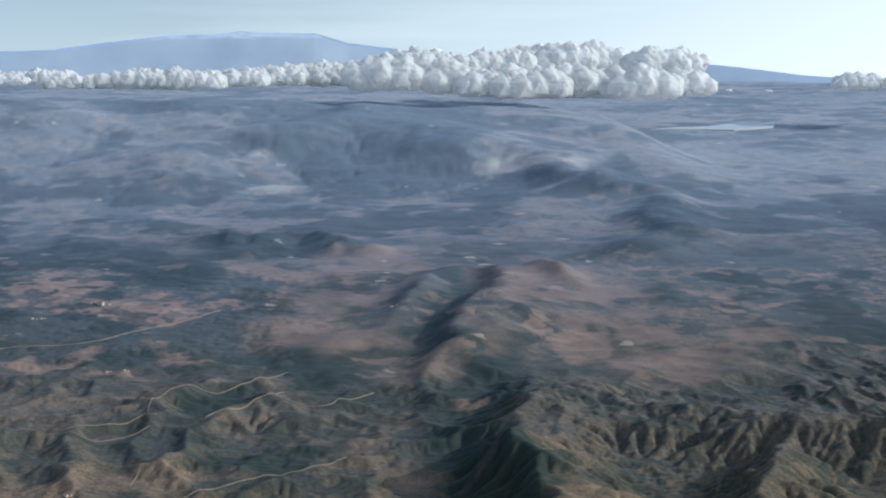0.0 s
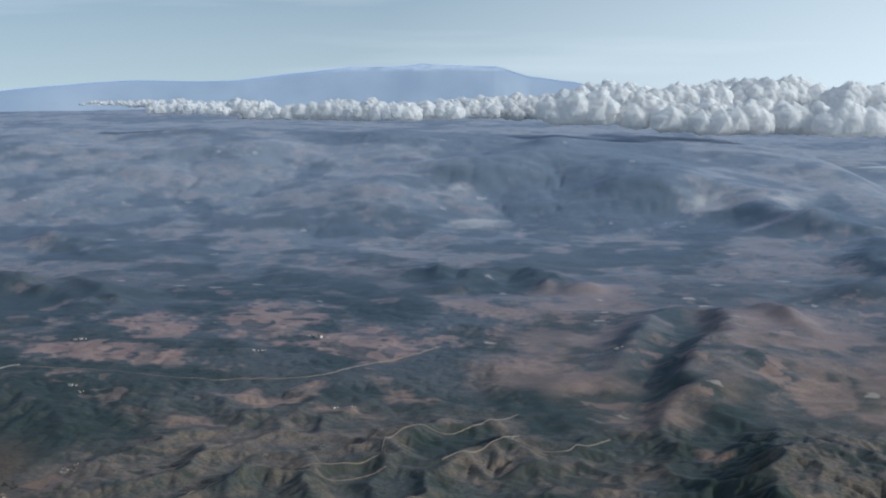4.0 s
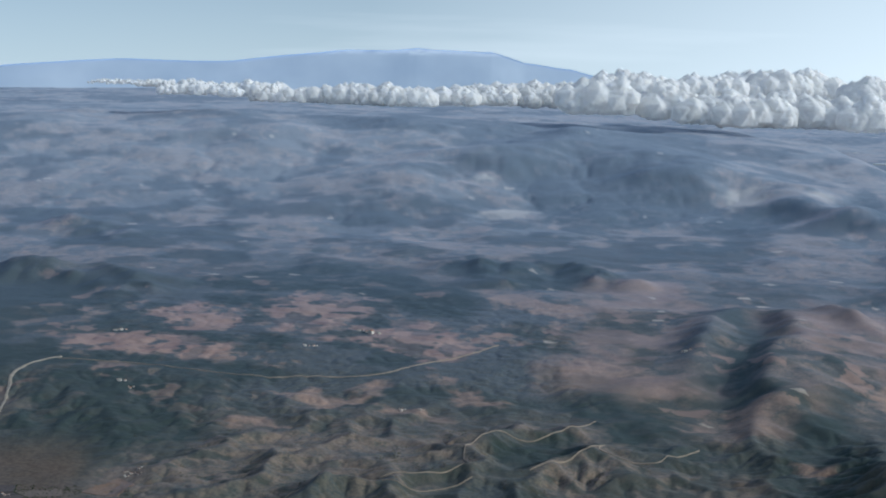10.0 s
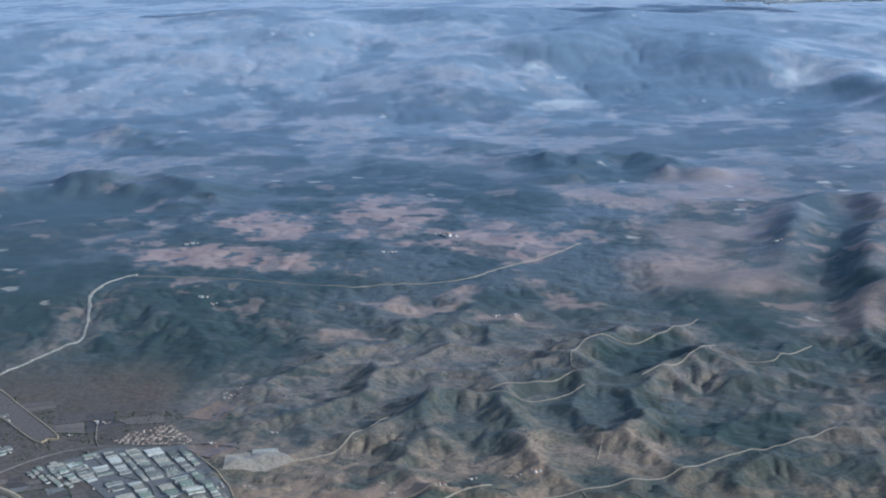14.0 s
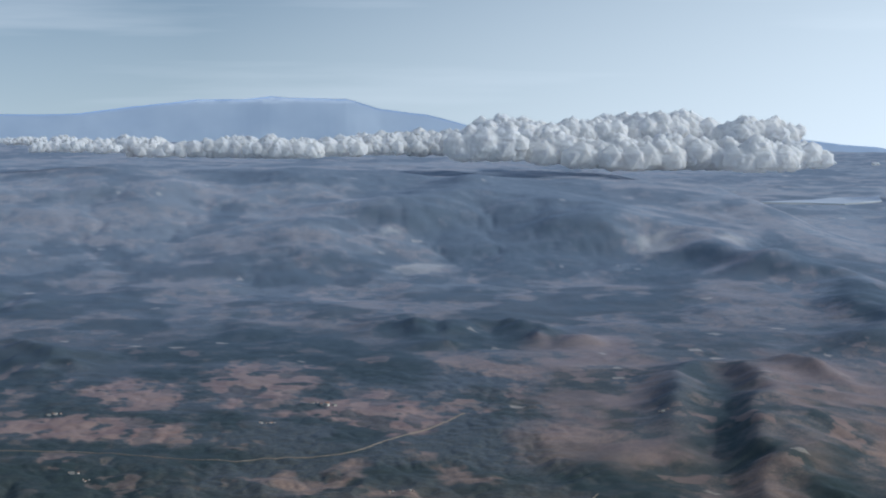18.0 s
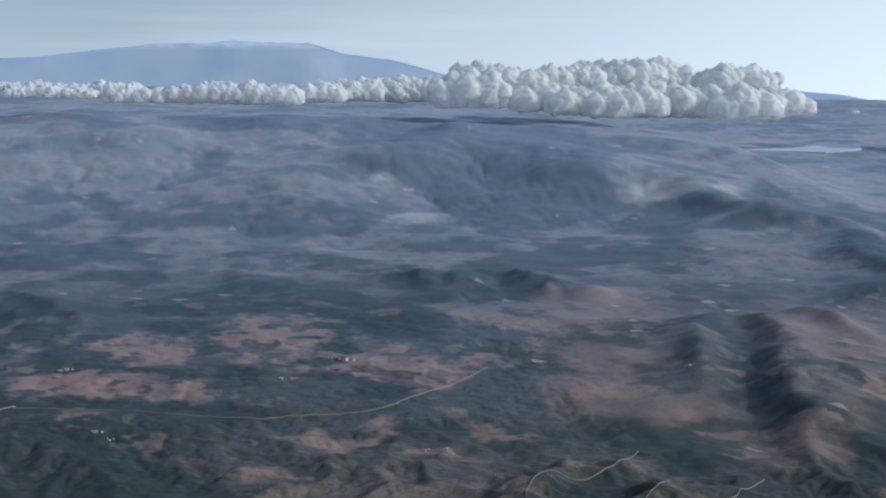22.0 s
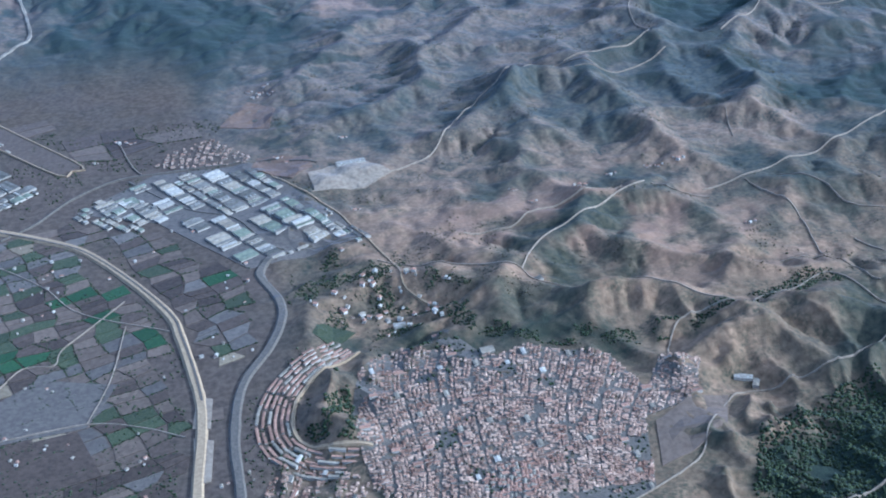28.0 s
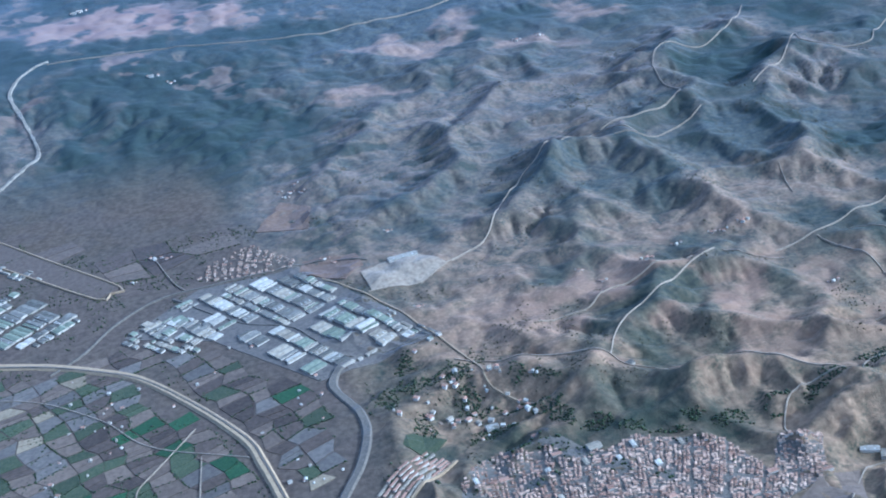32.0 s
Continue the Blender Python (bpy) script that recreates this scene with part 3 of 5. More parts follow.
WOODS_AND_SHADE = [
    [(-120, 446), (-146, 435), (-157, 429), (-170, 420), (-177, 398), (-172, 370), (-60, 340), (-60, 440)],
    [(-381, 809), (-353, 818), (-316, 812), (-295, 789), (-284, 754), (-266, 715), (-297, 695), (-307, 651), (-329, 652), (-360, 677), (-373, 711), (-381, 773)],
    [(-520, 690), (-560, 880), (-430, 862), (-405, 850), (-412, 790), (-396, 740), (-412, 700)],
    [(-355, 1030), (-311, 1037), (-298, 1005), (-320, 986), (-345, 991)],
    [(-331, 907), (-300, 910), (-292, 891), (-307, 882), (-324, 890)],
    [(-291, 909), (-263, 909), (-261, 868), (-288, 868), (-295, 891)],
    [(-418, 850), (-397, 860), (-314, 842), (-269, 846), (-251, 825), (-267, 811), (-353, 823), (-405, 819), (-410, 774), (-427, 840)],
    [(-500, 1121), (-456, 1032), (-398, 985), (-383, 957), (-422, 972), (-460, 966)],
    [(-387, 1064), (-353, 1117), (-310, 1156), (-270, 1176), (-229, 1134), (-191, 1104), (-157, 1042), (-168, 980), (-195, 980), (-229, 1027), (-266, 1061), (-301, 1045)],
    [(-106, 869), (-84, 842), (-60, 821), (-37, 782), (-45, 732), (-81, 725), (-98, 766), (-115, 832)],
    [(-117, 618), (-82, 628), (-41, 644), (-57, 596), (-81, 592), (-109, 603)],
    [(-136, 705), (-104, 734), (-77, 710), (-88, 696), (-113, 671), (-119, 677)],
    [(-240, 474), (-205, 466), (-188, 464), (-190, 472), (-215, 482)],
    # shaded west face of the mountain, its shade painted as dark cover
    [(-7, 922), (35, 1025), (20, 927), (-2, 801), (-10, 750), (-19, 770), (-14, 849)],
    # dark front slope: some woodland, and its shade painted in as the same cover
    [(-11, 693), (8, 755), (37, 802), (42, 741), (43, 670), (32, 636), (42, 573), (44, 480), (-4, 480), (-4, 576), (-12, 639)],
    [(-205, 1135), (-185, 1215), (-135, 1200), (-55, 1135), (-65, 1085), (-150, 1090)],
    [(-273, 1907), (-90, 2241), (55, 2070), (59, 1686), (-26, 1397), (-117, 1395), (-166, 1542)],
    [(-578, 2128), (-435, 2225), (-252, 2139), (-174, 2058), (-268, 1812), (-410, 1838)],
    [(-5, 1397), (50, 1480), (124, 1500), (141, 1480), (70, 1367), (18, 1350)],
    [(161, 1256), (191, 1338), (237, 1279), (223, 1160), (185, 1100), (161, 1167)],
    [(151, 1508), (202, 1628), (215, 1392), (186, 1338), (158, 1420)],
    [(128, 947), (153, 983), (155, 927), (134, 912)],
]
QUARRIES = [
    [(-195, 1426), (-162, 1470), (-134, 1469), (-155, 1415), (-186, 1394)],
    [(50, 1556), (100, 1568), (72, 1490), (45, 1473)],
    [(127, 1539), (153, 1547), (141, 1508), (123, 1512)],
    [(-211, 1572), (-196, 1590), (-190, 1570), (-206, 1556)],
]


def share_of(x, y, polys, soft):
    out = np.zeros(x.shape)
    for poly in polys:
        p = np.array(poly, float)
        box = (x > p[:, 0].min() - soft) & (x < p[:, 0].max() + soft) & (y > p[:, 1].min() - soft) & (y < p[:, 1].max() + soft)
        if box.any():
            out[box] = np.maximum(out[box], inside(x[box], y[box], poly, soft))
    return out


def cover(x, y):
    n = fbm(x, y, 40, 5, 81)
    mott, speck = fbm(x, y, 9, 4, 33), fbm(x, y, 4, 3, 34)
    near = smooth(800, 720, y + 50 * (fbm(x, y, 60, 3, 66) - 0.5))
    far = smooth(1030, 1200, y + 80 * (n - 0.5))
    wet = NEAR.at(NEAR.wet, x, y) * NEAR.share(x, y, 60)
    # ragged edges
    wx, wy = x + 16 * (mott - 0.5) + 8 * (speck - 0.5), y + 30 * (fbm(x, y, 14, 4, 35) - 0.5)
    # near hills: straw grass on crests, scrub in the gullies
    dry = near * smooth(0.34, 0.62, 0.62 * n + 0.42 * mott) * (0.95 - 0.42 * smooth(540, 640, y)) * smooth(5.5, 2.0, wet + 2 * (mott - 0.5))
    open_tan = inside(wx, wy, [(-225, 560), (-160, 560), (-120, 520), (-150, 490), (-205, 496), (-250, 540)], 40)
    dry = np.clip(dry + 0.5 * open_tan * smooth(0.3, 0.6, n), 0, 1)
    # valley: small fields, pale and dark by turns
    v1, gap1 = voronoi(x + 10 * (mott - 0.5), y + 10 * (n - 0.5), 13, 3, 0.8, 0.15)
    v2, gap2 = voronoi(x + 24 * (n - 0.5), y + 24 * (mott - 0.5), 24, 9, 0.7, -0.2)
    v4, gap4 = voronoi(x + 5 * (speck - 0.5), y, 7, 19, 0.8, 0.4)
    mid = (1 - near) * (1 - far)
    small = mid * np.maximum((v1 > 0.62) * smooth(0.03, 0.1, gap1) * (v4 > 0.2), (v4 > 0.66) * smooth(0.04, 0.1, gap4) * 0.8) * smooth(0.40, 0.48, fbm(x, y, 60, 4, 90))
    dry = np.maximum(dry, small * (0.3 + 0.5 * v4))
    dry = np.maximum(dry, far * (v2 > 0.62) * smooth(0.02, 0.12, gap2) * smooth(0.40, 0.52, fbm(x, y, 130, 4, 92)) * (0.35 + 0.5 * v1))
    dry = np.maximum(dry, far * (v1 > 0.8) * smooth(0.44, 0.5, n) * 0.55)
    dry = np.maximum(dry, far * smooth(0.48, 0.58, 0.6 * fbm(x, y, 75, 5, 96) + 0.4 * mott) * 0.6)
    crag = smooth(45, 110, x + 0.25 * (y - 560)) * smooth(760, 640, y)
    dry = np.maximum(dry * (1 - 0.6 * crag), crag * smooth(0.38, 0.66, gullies(x, y, 6, 73)) * 0.5)
    tan = share_of(wx, wy, TAN_FIELDS, 7)
    dry = np.maximum(dry, tan * (0.55 + 0.45 * smooth(0.3, 0.5, mott)))
    pink = share_of(wx, wy, PINK_LAND, 26)
    dry = np.maximum(dry, pink * smooth(0.34, 0.60, 0.5 * n + 0.5 * mott) * 0.65)
    mtn = inside(x, y, [(-70, 700), (-60, 960), (0, 1080), (170, 1080), (230, 800), (180, 640), (60, 660)], 120)
    dry = np.maximum(dry, mtn * (0.08 + 0.32 * smooth(0.42, 0.66, 0.5 * n + 0.5 * mott)))
    red = share_of(wx, wy, RED_FIELDS, 8) * (0.5 + 0.5 * (v1 > 0.3)) * smooth(0.28, 0.40, mott)
    red = np.maximum(red, 0.5 * pink * smooth(0.45, 0.6, n))
    red = np.maximum(red, small * (v1 > 0.86) * 0.6)
    red = np.maximum(red, 0.35 * tan)
    red = np.maximum(red, 0.6 * open_tan * smooth(0.44, 0.6, 0.5 * n + 0.5 * mott))
    pale = share_of(wx, wy, QUARRIES, 12) * 0.62
    pale = np.maximum(pale, (1 - near) * (v4 > 0.994) * smooth(0.05, 0.12, gap4) * smooth(0.45, 0.55, fbm(x, y, 80, 3, 94)) * 0.7)
    # woods, plus two shaded mountain faces painted dark with the same cover
    wood_and_shade = share_of(wx, wy, WOODS_AND_SHADE, 12) * (0.72 + 0.28 * smooth(0.35, 0.5, mott))
    wood_and_shade = np.maximum(wood_and_shade, mid * smooth(0.50, 0.60, fbm(x, y, 44, 5, 108)) * 0.85)
    wood_and_shade = np.maximum(wood_and_shade, near * smooth(0.51, 0.60, 0.5 * fbm(x, y, 50, 4, 109) + 0.5 * mott) * (0.35 + 0.4 * smooth(540, 640, y)) * (1 - open_tan))
    wood_and_shade = np.maximum(wood_and_shade, far * smooth(0.47, 0.58, 0.5 * fbm(x, y, 160, 5, 104) + 0.5 * fbm(x, y, 36, 4, 105)) * 0.85)
    wood_and_shade = np.maximum(wood_and_shade, 0.8 * smooth(-330, -420, x) * smooth(640, 720, y) * smooth(0.40, 0.5, fbm(x, y, 70, 4, 106)) * (1 - far))
    bare = np.maximum(np.maximum(red, tan), pale)
    wood_and_shade = wood_and_shade * (1 - 0.85 * bare * (share_of(x, y, WOODS_AND_SHADE[3:6], 6) < 0.3))
    plain = plain_share(x, y)
    v3, _ = voronoi(x, y, 17, 5, 1.5, 0.5)
    brown = plain * (0.75 + 0.25 * v3)
    dry, red = dry * (1 - 0.7 * plain), red * (1 - plain)
    # painted haze: sheen weight grows with distance, less over dark cover
    veil = (0.045 + 0.065 * smooth(480, 660, y) * (1 - plain) + 0.29 * smooth(640, 1450, y + 120 * (n - 0.5))) * (1 - 0.36 * wood_and_shade) + 0.18 * smooth(1100, 1800, y)
    one = np.ones(x.shape)
    return np.stack([dry, red, pale, one], -1), np.stack([wood_and_shade * (1 - 0.9 * plain) * (1 - 0.5 * pink), brown, veil, one], -1)


def ground():
    """One sheet from beneath the flight line to the horizon, finest in the country that is looked at."""
    ang = np.concatenate([np.linspace(-180, -34, 60, endpoint=False), np.linspace(-34, 34, 820, endpoint=False), np.linspace(34, 180, 60)])
    rad = np.concatenate([np.linspace(0, 270, 40, endpoint=False), np.linspace(270, 720, 500, endpoint=False), 720 * (1300 / 720.0) ** np.linspace(0, 1, 300, endpoint=False), 1300 * (4900 / 1300.0) ** np.linspace(0, 1, 220)])
    a, r = np.meshgrid(np.radians(ang), rad)
    x, y = EYE_X + r * np.sin(a), EYE_Y + r * np.cos(a)
    z = height(x, y)
    nr, na = x.shape
    idx = np.arange(nr * na).reshape(nr, na)
    q = np.stack([idx[:-1, :-1], idx[:-1, 1:], idx[1:, 1:], idx[1:, :-1]], -1).reshape(-1, 4)
    me = bpy.data.meshes.new("ground")
    me.vertices.add(nr * na)
    me.vertices.foreach_set("co", np.stack([x, y, z], -1).astype(np.float32).ravel())
    me.loops.add(q.size)
    me.loops.foreach_set("vertex_index", q[:, ::-1].astype(np.int32).ravel())
    me.polygons.add(len(q))
    me.polygons.foreach_set("loop_start", np.arange(0, q.size, 4, dtype=np.int32))
    me.update(calc_edges=True)
    me.polygons.foreach_set("use_smooth", np.ones(len(q), bool))
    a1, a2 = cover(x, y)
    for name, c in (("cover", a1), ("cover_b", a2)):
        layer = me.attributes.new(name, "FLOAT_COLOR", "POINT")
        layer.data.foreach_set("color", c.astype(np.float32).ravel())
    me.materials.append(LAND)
    return tagged(new("ground", me), "dry hill country with scrub, straw grass and red soil", "ground", kind="structure")


ground()

# ---- far mountain and clouds ----
def far_mountain(label, crest, depth, base):
    """A long massif on the horizon, with a crest line of (x, y, z) and slopes to both sides."""
    pts = np.array(crest, float)
    s = np.linspace(0, len(pts) - 1, 220)
    line = np.stack([np.interp(s, np.arange(len(pts)), pts[:, k]) for k in range(3)], -1)
    line[:, 2] += (fbm(s * 40, s * 0, 60, 4, 3) - 0.5) * 14 * smooth(0, 20, line[:, 2] + 60)
    rows = []
    for t in np.linspace(-1, 1, 25):
        away = (line[:, :2] - (EYE_X, EYE_Y))
        away = away / np.linalg.norm(away, axis=1)[:, None]
        p = line.copy()
        p[:, :2] += away * t * depth
        p[:, 2] = base + (line[:, 2] - base) * (1 - abs(t)) ** 0.8 + (fbm(p[:, 0], p[:, 1], 160, 4, 9) - 0.5) * 34 * (1 - abs(t)) * abs(t) * 2
        rows.append(p)
    n = len(s)
    me = bpy.data.meshes.new("mountain")
    me.from_pydata([tuple(v) for r in rows for v in r], [], [(i * n + j, i * n + j + 1, (i + 1) * n + j + 1, (i + 1) * n + j) for i in range(24) for j in range(n - 1)])
    me.polygons.foreach_set("use_smooth", np.ones(len(me.polygons), bool))
    me.materials.append(HAZED_ROCK)
    return tagged(new("mountain_backdrop", me), label, "mountain", kind="structure")


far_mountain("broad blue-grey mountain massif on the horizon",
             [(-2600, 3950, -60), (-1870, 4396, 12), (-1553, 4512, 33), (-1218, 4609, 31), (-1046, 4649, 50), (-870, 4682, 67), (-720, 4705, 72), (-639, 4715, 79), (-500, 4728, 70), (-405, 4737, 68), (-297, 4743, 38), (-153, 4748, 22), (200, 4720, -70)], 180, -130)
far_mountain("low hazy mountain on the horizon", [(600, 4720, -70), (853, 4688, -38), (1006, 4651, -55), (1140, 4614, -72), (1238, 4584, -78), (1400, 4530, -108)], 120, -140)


_fluff = bpy.data.textures.new("cloud_fluff", "CLOUDS")
_fluff.noise_scale, _fluff.noise_depth = 6.0, 3


def cumulus(seed, width, depth, tall, puffs):
    """One heap cloud: a flat base and knobs upon knobs, fused into one closed skin."""
    rng = np.random.RandomState(seed)
    ico = bmesh.new()
    bmesh.ops.create_icosphere(ico, subdivisions=1, radius=1)
    base = np.array([v.co for v in ico.verts])
    tri = np.array([[v.index for v in f.verts] for f in ico.faces])
    ico.free()
    balls = []
    for k in range(int(puffs * 1.2)):
        cx, cy = rng.uniform(-1, 1, 2)
        edge = 1 - max(abs(cx), abs(cy)) ** 3
        r = tall * rng.uniform(0.18, 0.36) * (0.65 + 0.35 * edge)
        top = tall * (0.42 + 0.46 * edge * rng.uniform(0.2, 1.0))
        c = np.array([cx * (width / 2 - r * 0.5), cy * (depth / 2 - r * 0.5), rng.uniform(r * 0.5, max(r * 0.6, top - r))])
        balls.append((c, r))
        for i in range(9):
            d = rng.normal(size=3)
            d[2] = abs(d[2]) * 0.9
            d /= np.linalg.norm(d)
            c2, r2 = c + d * r * 0.74, r * rng.uniform(0.34, 0.60)
            balls.append((c2, r2))
    for cx in np.arange(-0.42, 0.43, 0.12):
        for cy in (-0.3, 0, 0.3):
            balls.append((np.array([(cx + rng.uniform(-0.05, 0.05)) * width, (cy + rng.uniform(-0.12, 0.12)) * depth, tall * rng.uniform(0.2, 0.42)]), tall * rng.uniform(0.2, 0.36)))
    C, R = np.array([b[0] for b in balls]), np.array([b[1] for b in balls])
    p = base[None] * R[:, None, None] + C[:, None, :]
    p[:, :, 2] = np.where(p[:, :, 2] < 0, p[:, :, 2] * 0.1, p[:, :, 2])
    f = (tri[None] + (np.arange(len(balls)) * len(base))[:, None, None]).reshape(-1, 3).tolist()
    me = bpy.data.meshes.new("cloud")
    me.from_pydata(p.reshape(-1, 3).tolist(), [], f)
    me.materials.append(CLOUD)
    ob = new("cumulus_cloud", me)
    skin = ob.modifiers.new("skin", "REMESH")
    skin.mode, skin.voxel_size, skin.use_smooth_shade = "VOXEL", max(0.6, tall / 42), True
    fluff = ob.modifiers.new("fluff", "DISPLACE")
    fluff.texture, fluff.strength, fluff.mid_level, fluff.texture_coords = _fluff, tall * 0.05, 0.5, "LOCAL"
    return ob


def clouds():
    rng = random.Random(5)
    # bank: x, y, width, depth, base, top
    bank = []
    for x in range(-705, 340, 52):
        y = np.interp(x, (-710, -490, -190, 100, 340), (1955, 2010, 2060, 2070, 2045)) + rng.uniform(-42, 42)
        low = np.interp(x, (-710, -600, -490, -190, -35, 100, 340), (94, 83, 72, 69, 62, 53, 51))
        high = np.interp(x, (-710, -640, -400, -200, -60, 0, 40, 150, 260, 340), (101, 104, 107, 110, 124, 126, 116, 113, 109, 101)) + rng.uniform(-3, 5)
        bank.append((x, y, 100 + rng.uniform(-14, 14), 34 + 26 * smooth(-300, 100, x), low, high, 36))
    for x in range(-40, 450, 62):
        bank.append((x + rng.uniform(-15, 15), 2430 + rng.uniform(-80, 80), 96, 70, 66, 124 + rng.uniform(-5, 4) - 14 * smooth(330, 450, x), 40))
    bank += [(408, 2230, 12, 10, 46, 58, 6), (494, 2212, 9, 7, 44, 51, 5), (620, 2185, 66, 40, 49, 90, 24), (690, 2165, 60, 44, 50, 86, 22), (440, 2240, 7, 6, 44, 50, 5)]
    for k, (x, y, w, d, low, high, puffs) in enumerate(bank):
        ob = tagged(cumulus(k + 1, w, d, high - low, puffs + 10), "white heaped cumulus cloud in a long bank" if w > 40 else "small ragged white cumulus puff", "cloud", "cumulus bank")
        ob.location = (x, y, low)


clouds()

# ---- helpers for things on the ground ----
def part(name, bm, mat, parent, label=""):
    """Link a bmesh as one mesh object under a thing."""
    me = bpy.data.meshes.new(name)
    bm.to_mesh(me)
    bm.free()
    me.materials.append(mat)
    ob = new(name, me)
    ob.parent = parent
    return tagged(ob, label)


def from_mesh(name, me, parent):
    ob = new(name, me)
    ob.parent = parent
    return ob


def box(bm, x0, y0, z0, x1, y1, z1):
    v = [bm.verts.new(c) for c in ((x0, y0, z0), (x1, y0, z0), (x1, y1, z0), (x0, y1, z0), (x0, y0, z1), (x1, y0, z1), (x1, y1, z1), (x0, y1, z1))]
    for f in ((3, 2, 1, 0), (4, 5, 6, 7), (0, 1, 5, 4), (1, 2, 6, 5), (2, 3, 7, 6), (3, 0, 4, 7)):
        bm.faces.new([v[i] for i in f])


def gable(bm, x0, y0, x1, y1, z, rise, over=0.05, thick=0.04):
    """A pitched roof with its ridge along x, a solid of some thickness."""
    x0, y0, x1, y1, ym = x0 - over, y0 - over, x1 + over, y1 + over, (y0 + y1) / 2
    a = [bm.verts.new(c) for c in ((x0, y0, z), (x0, ym, z + rise), (x0, y1, z), (x1, y0, z), (x1, ym, z + rise), (x1, y1, z))]
    b = [bm.verts.new((v.co.x, v.co.y, v.co.z + thick)) for v in a]
    for f in ((0, 3, 4, 1), (1, 4, 5, 2)):
        bm.faces.new([b[i] for i in f])
        bm.faces.new([a[i] for i in reversed(f)])
    for i, j in ((0, 3), (3, 4), (4, 5), (5, 2), (2, 1), (1, 0)):
        bm.faces.new((a[i], a[j], b[j], b[i]))


def hz(x, y):
    return float(height(np.array([x]), np.array([y]))[0])


def curve_through(pts, step):
    """A smooth line through points, resampled."""
    p = np.array(pts, float)
    p = np.vstack([2 * p[0] - p[1], p, 2 * p[-1] - p[-2]])
    out = []
    for k in range(1, len(p) - 2):
        a, b, c, d = p[k - 1], p[k], p[k + 1], p[k + 2]
        n = max(2, int(np.linalg.norm(c - b) / step))
        for t in np.linspace(0, 1, n, endpoint=False):
            out.append(0.5 * (2 * b + (c - a) * t + (2 * a - 5 * b + 4 * c - d) * t * t + (3 * b - a - 3 * c + d) * t ** 3))
    out.append(p[-2])
    return np.array(out)


def strip(name, label, pts, width, mat, lift=0.22, wob=0.25, category="road", flat=False):
    """A road, track or stream bed that follows the ground."""
    c = curve_through(pts, 1.2)
    t = np.gradient(c, axis=0)
    t /= np.maximum(np.linalg.norm(t, axis=1), 1e-6)[:, None]
    nrm = np.stack([-t[:, 1], t[:, 0]], -1)
    w = width / 2 * (0.6 if mat is TRACK else 1.0) * (1 + wob * (fbm(c[:, 0], c[:, 1], 5, 3, 7)[:, None] - 0.5) * 2)
    cols = [c + nrm * w * s for s in (-1.5, -0.9, 0, 0.9, 1.5)]
    zc = height(c[:, 0], c[:, 1])
    vs = []
    for k, q in enumerate(cols):
        z = height(q[:, 0], q[:, 1])
        z = np.maximum(z, zc * 0.7 + z * 0.3) + (lift + 0.15 if 0 < k < 4 else -0.12)
        vs.append(np.column_stack([q, z]))
    n = len(c)
    me = bpy.data.meshes.new(name)
    me.from_pydata(np.concatenate(vs).tolist(), [], [(k * n + i, (k + 1) * n + i, (k + 1) * n + i + 1, k * n + i + 1) for k in range(4) for i in range(n - 1)])
    me.flip_normals()
    me.materials.append(mat)
    return tagged(new(name, me), label, category, kind="structure")


def patch(name, label, poly, mat, lift=0.18, step=2.5, category="field"):
    """A level-edged piece of land that follows the ground, with a skirt."""
    bm = bmesh.new()
    vs = [bm.verts.new((x, y, 0)) for x, y in poly]
    f = bm.faces.new(vs)
    if f.normal.z < 0 or sum((poly[i - 1][0] * poly[i][1] - poly[i][0] * poly[i - 1][1]) for i in range(len(poly))) < 0:
        f.normal_flip()
    x0, x1 = min(p[0] for p in poly), max(p[0] for p in poly)
    y0, y1 = min(p[1] for p in poly), max(p[1] for p in poly)
    for axis, lo, hi in ((0, x0, x1), (1, y0, y1)):
        k = lo + step
        while k < hi:
            co, no = ((k, 0, 0), (1, 0, 0)) if axis == 0 else ((0, k, 0), (0, 1, 0))
            bmesh.ops.bisect_plane(bm, geom=bm.verts[:] + bm.edges[:] + bm.faces[:], plane_co=co, plane_no=no)
            k += step
    co = np.array([v.co[:2] for v in bm.verts])
    z = height(co[:, 0], co[:, 1]) + lift
    for v, h in zip(bm.verts, z):
        v.co.z = h
    rim = [e for e in bm.edges if e.is_boundary]
    ext = bmesh.ops.extrude_edge_only(bm, edges=rim)
    for v in ext["geom"]:
        if isinstance(v, bmesh.types.BMVert):
            v.co.z -= lift + 0.3
    me = bpy.data.meshes.new(name)
    bm.to_mesh(me)
    bm.free()
    me.materials.append(mat)
    return tagged(new(name, me), label, category, kind="structure" if category != "field" else "")


# ---- roads, streams and fields ----
EARTH = surface("pale_earth", (0.34, 0.252, 0.155), (0.46, 0.348, 0.22), 1.2, 0.08, 0.1)
TRACK = surface("track_earth", (0.25, 0.20, 0.15), (0.36, 0.30, 0.23), 0.8, 0.1, 0.1)
GRAVEL = surface("river_gravel", (0.19, 0.17, 0.14), (0.33, 0.295, 0.245), 0.6, 0.05, 0.1)
ASPHALT = surface("worn_asphalt", (0.12, 0.105, 0.088), (0.18, 0.158, 0.133), 1.5, 0.06, 0.1)
